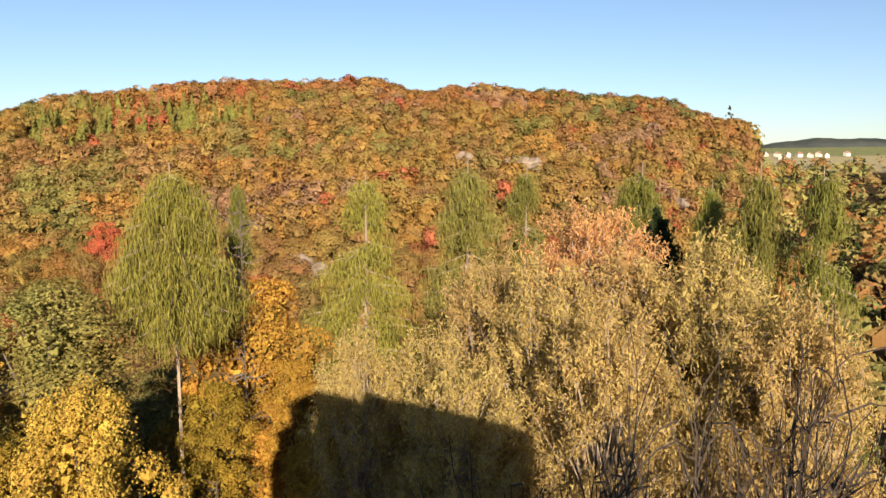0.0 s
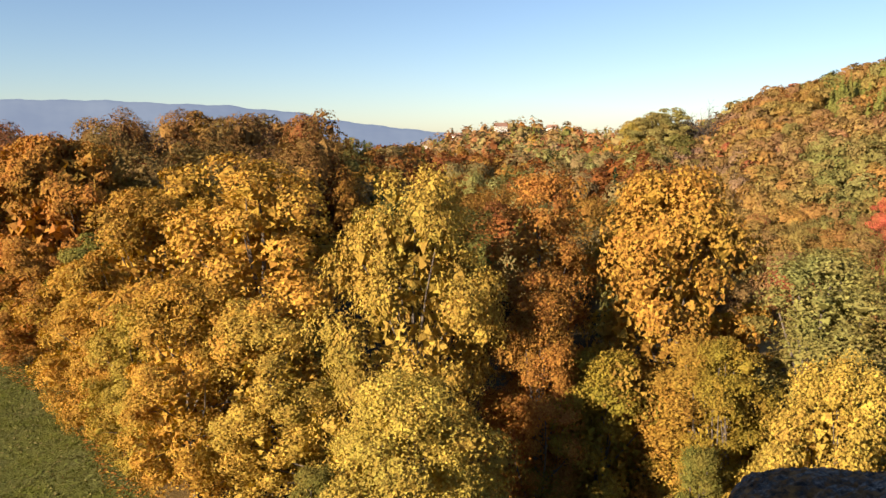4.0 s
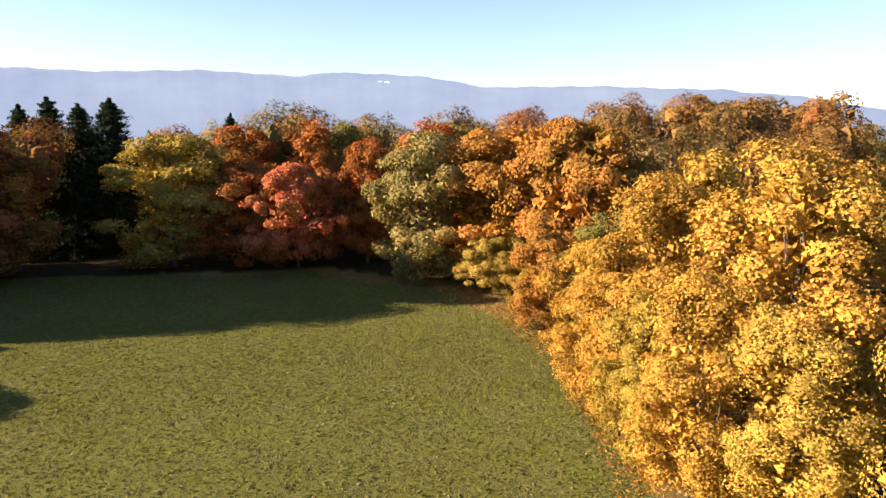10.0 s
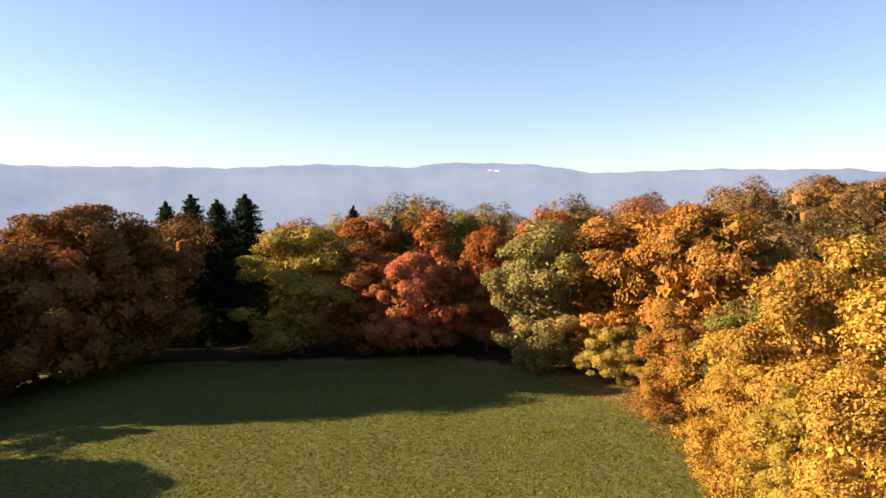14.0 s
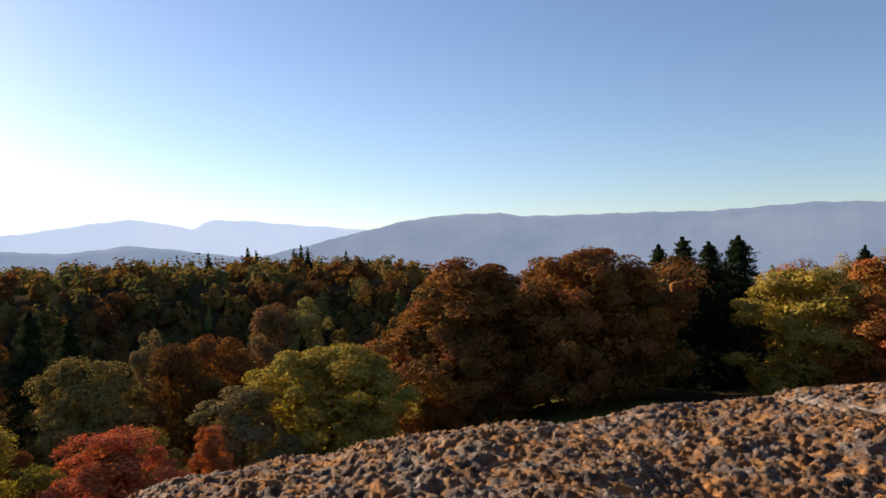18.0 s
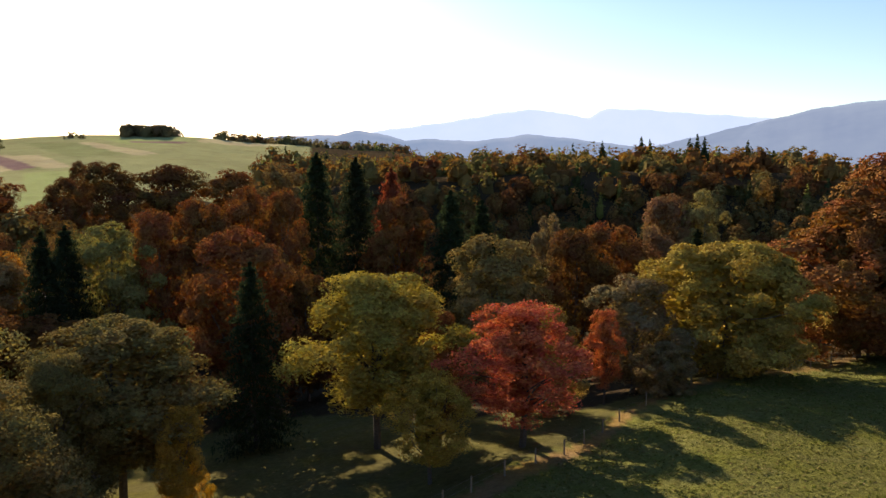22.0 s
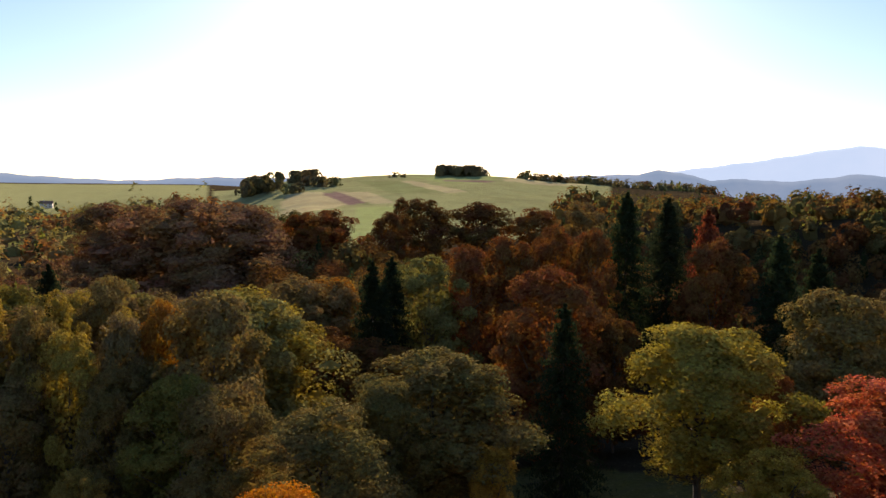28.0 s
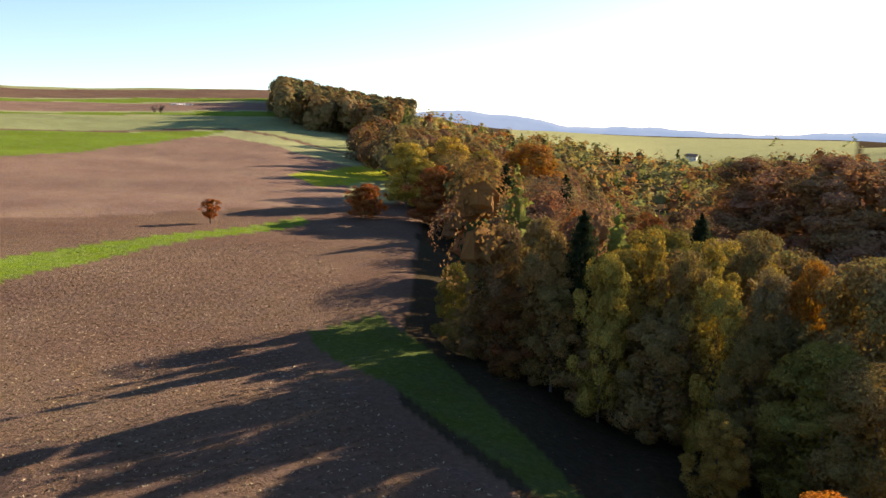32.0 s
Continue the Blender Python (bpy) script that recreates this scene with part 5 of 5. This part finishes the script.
# ---- houses ----
def house(x, y, base, width, depth, height, turn, label):
    root = tagged(new("house"), label, "house", "far houses")
    root.matrix_basis = pose(x, y, base, 0, 0, turn)
    w, d, h, r = width / 2, depth / 2, height, height * 0.55

    def box(name, x0, x1, y0, y1, z0, z1, material, parent):
        bm = bmesh.new()
        bmesh.ops.create_cube(bm, size=1, matrix=Matrix.Translation(((x0 + x1) / 2, (y0 + y1) / 2, (z0 + z1) / 2)) @ Matrix.Diagonal((x1 - x0, y1 - y0, z1 - z0, 1)))
        me = bpy.data.meshes.new(name)
        bm.to_mesh(me)
        bm.free()
        me.materials.append(material)
        ob = new(name, me)
        ob.parent = parent
        return ob

    bm = bmesh.new()
    low = [bm.verts.new((a * w, b * d, -2)) for a, b in ((-1, -1), (1, -1), (1, 1), (-1, 1))]
    top = [bm.verts.new((a * w, b * d, h)) for a, b in ((-1, -1), (1, -1), (1, 1), (-1, 1))]
    ends = [bm.verts.new((a * w, 0, h + r * 0.96)) for a in (-1, 1)]
    for i in (0, 2):
        bm.faces.new((low[i], low[i + 1], top[i + 1], top[i]))
    bm.faces.new((low[1], low[2], top[2], ends[1], top[1]))
    bm.faces.new((low[3], low[0], top[0], ends[0], top[3]))
    me = bpy.data.meshes.new("wall")
    bm.to_mesh(me)
    bm.free()
    me.materials.append(RENDER_WALL)
    wall = new("wall", me)
    wall.parent = root
    for s in (-1, 1):
        bm = bmesh.new()
        a = [bm.verts.new(v) for v in ((-w - 0.5, s * (d + 0.6), h - 0.35), (w + 0.5, s * (d + 0.6), h - 0.35), (w + 0.5, 0, h + r), (-w - 0.5, 0, h + r))]
        b = [bm.verts.new((v.co.x, v.co.y, v.co.z + 0.25)) for v in a]
        bm.faces.new(a)
        bm.faces.new(b[::-1])
        for i in range(4):
            bm.faces.new((a[i], a[(i + 1) % 4], b[(i + 1) % 4], b[i]))
        me = bpy.data.meshes.new("roof")
        bm.to_mesh(me)
        bm.free()
        me.materials.append(ROOF_TILE)
        roof = new("roof", me)
        roof.parent = root
    for s in (-1, 1):
        for k in range(3):
            for z in (1.0, 3.6) if h > 4.5 else (1.0,):
                cx = -w * 0.6 + k * w * 0.6
                box("window", cx - 0.6, cx + 0.6, s * d - 0.05, s * d + 0.05, z, z + 1.4, PANE, root)
    box("chimney", w * 0.3, w * 0.3 + 0.8, 0.4, 1.2, h + r * 0.4, h + r + 1.0, RENDER_WALL, roof)
    return root


def far_house(az, d, width, height, turn, label):
    x, y = polar(az, d)
    house(x, y, float(ground_z(x, y)), width, width * 0.65, height, turn, label)


far_house(57.0, 885, 14, 6, 40, "white farmhouse with a brown roof among far trees")
far_house(51.4, 880, 14, 6.5, 65, "pale house with a steep roof above the wood")
far_house(47.5, 890, 12, 6, 20, "small cream house behind yellow trees")
far_house(54.6, 900, 13, 5, 10, "white house half hidden by far trees")
for az, d, turn in ((-22.6, 1480, 10), (-23.2, 1430, 60), (-23.9, 1500, 30), (-24.6, 1450, 80), (-25.3, 1520, 15), (-26.0, 1440, 45), (-27.0, 1500, 70), (-28.2, 1460, 25), (-24.2, 1400, 50), (-26.5, 1560, 35)):
    far_house(az, d + (turn % 7) * 30, 11, 5.5, turn, "white village house with a brown tiled roof")
far_house(216.6, 960, 13, 5, 30, "pale farm building in the far valley")


# ---- pale cliffs on the wooded hill ----
def cliff(az, el, width, height, seed):
    """A bare face of rock between the trees."""
    d = 150.0
    while d < 400 and EYE + d * math.tan(radians(el)) > float(ground_z(*polar(az, d))) + 10:
        d += 1.0
    d += 3.5
    x, y = polar(az, d)
    u, v = np.meshgrid(np.linspace(-1, 1, 26), np.linspace(0, 1, 14), indexing="ij")
    pts = np.stack([u * width / 2, -2.0 * np.sin(v * np.pi) * (1 - u * u), (v - 0.5) * height * (1 - 0.5 * u * u)], -1)
    for i in range(26):
        for j in range(14):
            n = noise.fractal(Vector((pts[i, j, 0] * 0.25 + seed, pts[i, j, 2] * 0.3, 1)), 1.0, 2.0, 4)
            pts[i, j, 1] -= 2.2 * n
            pts[i, j, 2] += 0.8 * noise.noise(Vector((pts[i, j, 0] * 0.5, seed, j * 0.4)))
    ob = new("cliff", grid_mesh("cliff", pts, ROCK))
    ob.matrix_basis = pose(x, y, EYE + d * math.tan(radians(el)), 0, 0, az)
    tagged(ob, "bare pale limestone cliff between the hillside trees", "cliff", "hillside cliffs")


cliff(11.3, -7.3, 8, 5, 8)
cliff(-5.8, -0.06, 13, 6, 2)
cliff(-1.5, 0.4, 6, 5, 5)
cliff(-23.3, -1.7, 7, 5, 14)
cliff(-17.4, -2.9, 5, 4, 11)
cliff(9.6, -7.9, 4, 4, 17)


# ---- small things on the farmed hill and the mountain ----
def bale_mesh():
    """A wrapped round bale on its side, with softened rims."""
    bm = bmesh.new()
    bmesh.ops.create_cone(bm, cap_ends=True, segments=20, radius1=0.65, radius2=0.65, depth=1.2, matrix=Matrix.Rotation(math.pi / 2, 4, "X"))
    bmesh.ops.bevel(bm, geom=[e for e in bm.edges if len(e.link_faces) == 2 and any(len(f.verts) > 4 for f in e.link_faces)], offset=0.1, segments=2, affect="EDGES")
    me = bpy.data.meshes.new("hay_bale")
    bm.to_mesh(me)
    bm.free()
    me.materials.append(WRAP)
    return me


WRAP = plain("bale_wrap", (0.6, 0.6, 0.58), (0.78, 0.78, 0.76), 2.0, 0.4)
bale = bale_mesh()
for i in range(9):
    x, y = polar(253.2 + i * 0.17, 640 + (i % 2) * 4)
    ob = new("hay_bale", bale)
    ob.matrix_basis = pose(x, y, float(ground_z(x, y)) + 0.62, 0, 0, 70 + i * 13)
    tagged(ob, "round hay bale wrapped in white foil on the field", "hay bale", "white bales")

# Pale scar glows too, so the painted haze covers it.
SCAR = haze_material("quarry_scar", (0.75, 0.78, 0.82), (0.9, 0.92, 0.95), 0.05)


def scar(az, el, width, seed):
    """A pale bare patch high on the mountain's slope."""
    crest = 3.35
    f = next(k / 200 for k in range(200) if (math.tan(radians(crest)) * 4600 * math.sin(k / 200 * math.pi / 2) - 160 * (1 - k / 200)) / (4600 - 900 * (1 - k / 200)) > math.tan(radians(el)))
    d = 4600 - 900 * (1 - f) - 14
    x, y = polar(az, d)
    u, v = np.meshgrid(np.linspace(-1, 1, 12), np.linspace(-1, 1, 6), indexing="ij")
    wob = np.array([[noise.noise(Vector((i * 0.5 + seed, j * 0.7, 3))) for j in range(6)] for i in range(12)])
    pts = np.stack([u * width / 2 * (1 + 0.2 * wob), v * 6 + 3 * wob, v * width * 0.16 * (1 - 0.6 * u * u) + 2 * wob], -1)
    ob = new("quarry", grid_mesh("quarry", pts, SCAR))
    ob.matrix_basis = pose(x, y, EYE + d * math.tan(radians(el)), 0, 0, az)
    tagged(ob, "small pale quarry high on the blue mountain slope", "quarry", "pale quarries")


scar(96.75, 2.83, 26, 1)
scar(96.25, 2.8, 30, 5)


# ---- grass tufts and straw ----
def tufts(name, count, corners, size, tall, colours, label, rows=0.0):
    """Loose blades or straws standing on the ground within a plan outline."""
    xs, ys = zip(*corners)
    made, tint = [], []
    while sum(map(len, made)) < count:
        x, y = rng.uniform(min(xs), max(xs), 6000), rng.uniform(min(ys), max(ys), 6000)
        if rows:
            x = np.round(x / rows) * rows + rng.normal(size=6000) * 0.12
        ok = inside(x, y, corners) & (rng.uniform(0, 1, 6000) < np.clip((75 / np.hypot(x, y)) ** 1.2, 0, 1))
        x, y = x[ok], y[ok]
        p = np.stack([x, y, ground_z(x, y)], -1)
        a = rng.uniform(0, 6.283, len(x))
        w = np.stack([np.cos(a), np.sin(a), 0 * a], -1) * size * rng.uniform(0.5, 1.5, (len(x), 1))
        lean = np.stack([rng.normal(size=len(x)) * size * 0.8, rng.normal(size=len(x)) * size * 0.8, tall * rng.uniform(0.4, 1.4, len(x))], -1)
        made.append(np.stack([p - w, p + w, p + lean], 1))
        tint.append(np.array(colours)[rng.integers(len(colours), size=len(x))])
    ob = new(name, mesh_of(name, np.concatenate(made), 3, [FAR_LEAF], np.concatenate(tint)))
    return tagged(ob, label, "ground cover", "", "stuff")


tufts("grass_tufts", 80000, plan((60, 20), (73, 40), (77, 52), (79.5, 70), (86, 93), (100, 106), (115, 110), (131, 118), (142, 83), (152, 61), (163, 45), (190, 38), (215, 20)),
      0.1, 0.085, [(0.11, 0.118, 0.03), (0.14, 0.138, 0.04), (0.2, 0.17, 0.07), (0.08, 0.098, 0.022)], "uneven tufts of short meadow grass")
tufts("fallen_leaves", 5000, plan((73, 40), (76, 52), (79, 70), (87, 94), (93, 98), (87, 82), (82, 66), (79, 50), (76, 38)),
      0.14, 0.05, [(0.45, 0.2, 0.05), (0.35, 0.14, 0.04), (0.5, 0.3, 0.06)], "drift of fallen orange leaves under the trees")
tufts("straw_stubble", 26000, plan((228, 46), (241, 67), (246, 78), (240, 92), (243, 150), (254, 142), (265, 110), (290, 80), (300, 50), (260, 36)),
      0.13, 0.06, [(0.42, 0.33, 0.22), (0.3, 0.22, 0.15), (0.1, 0.065, 0.045), (0.12, 0.08, 0.055)], "pale straw and clods on the ploughed field", 1.1)
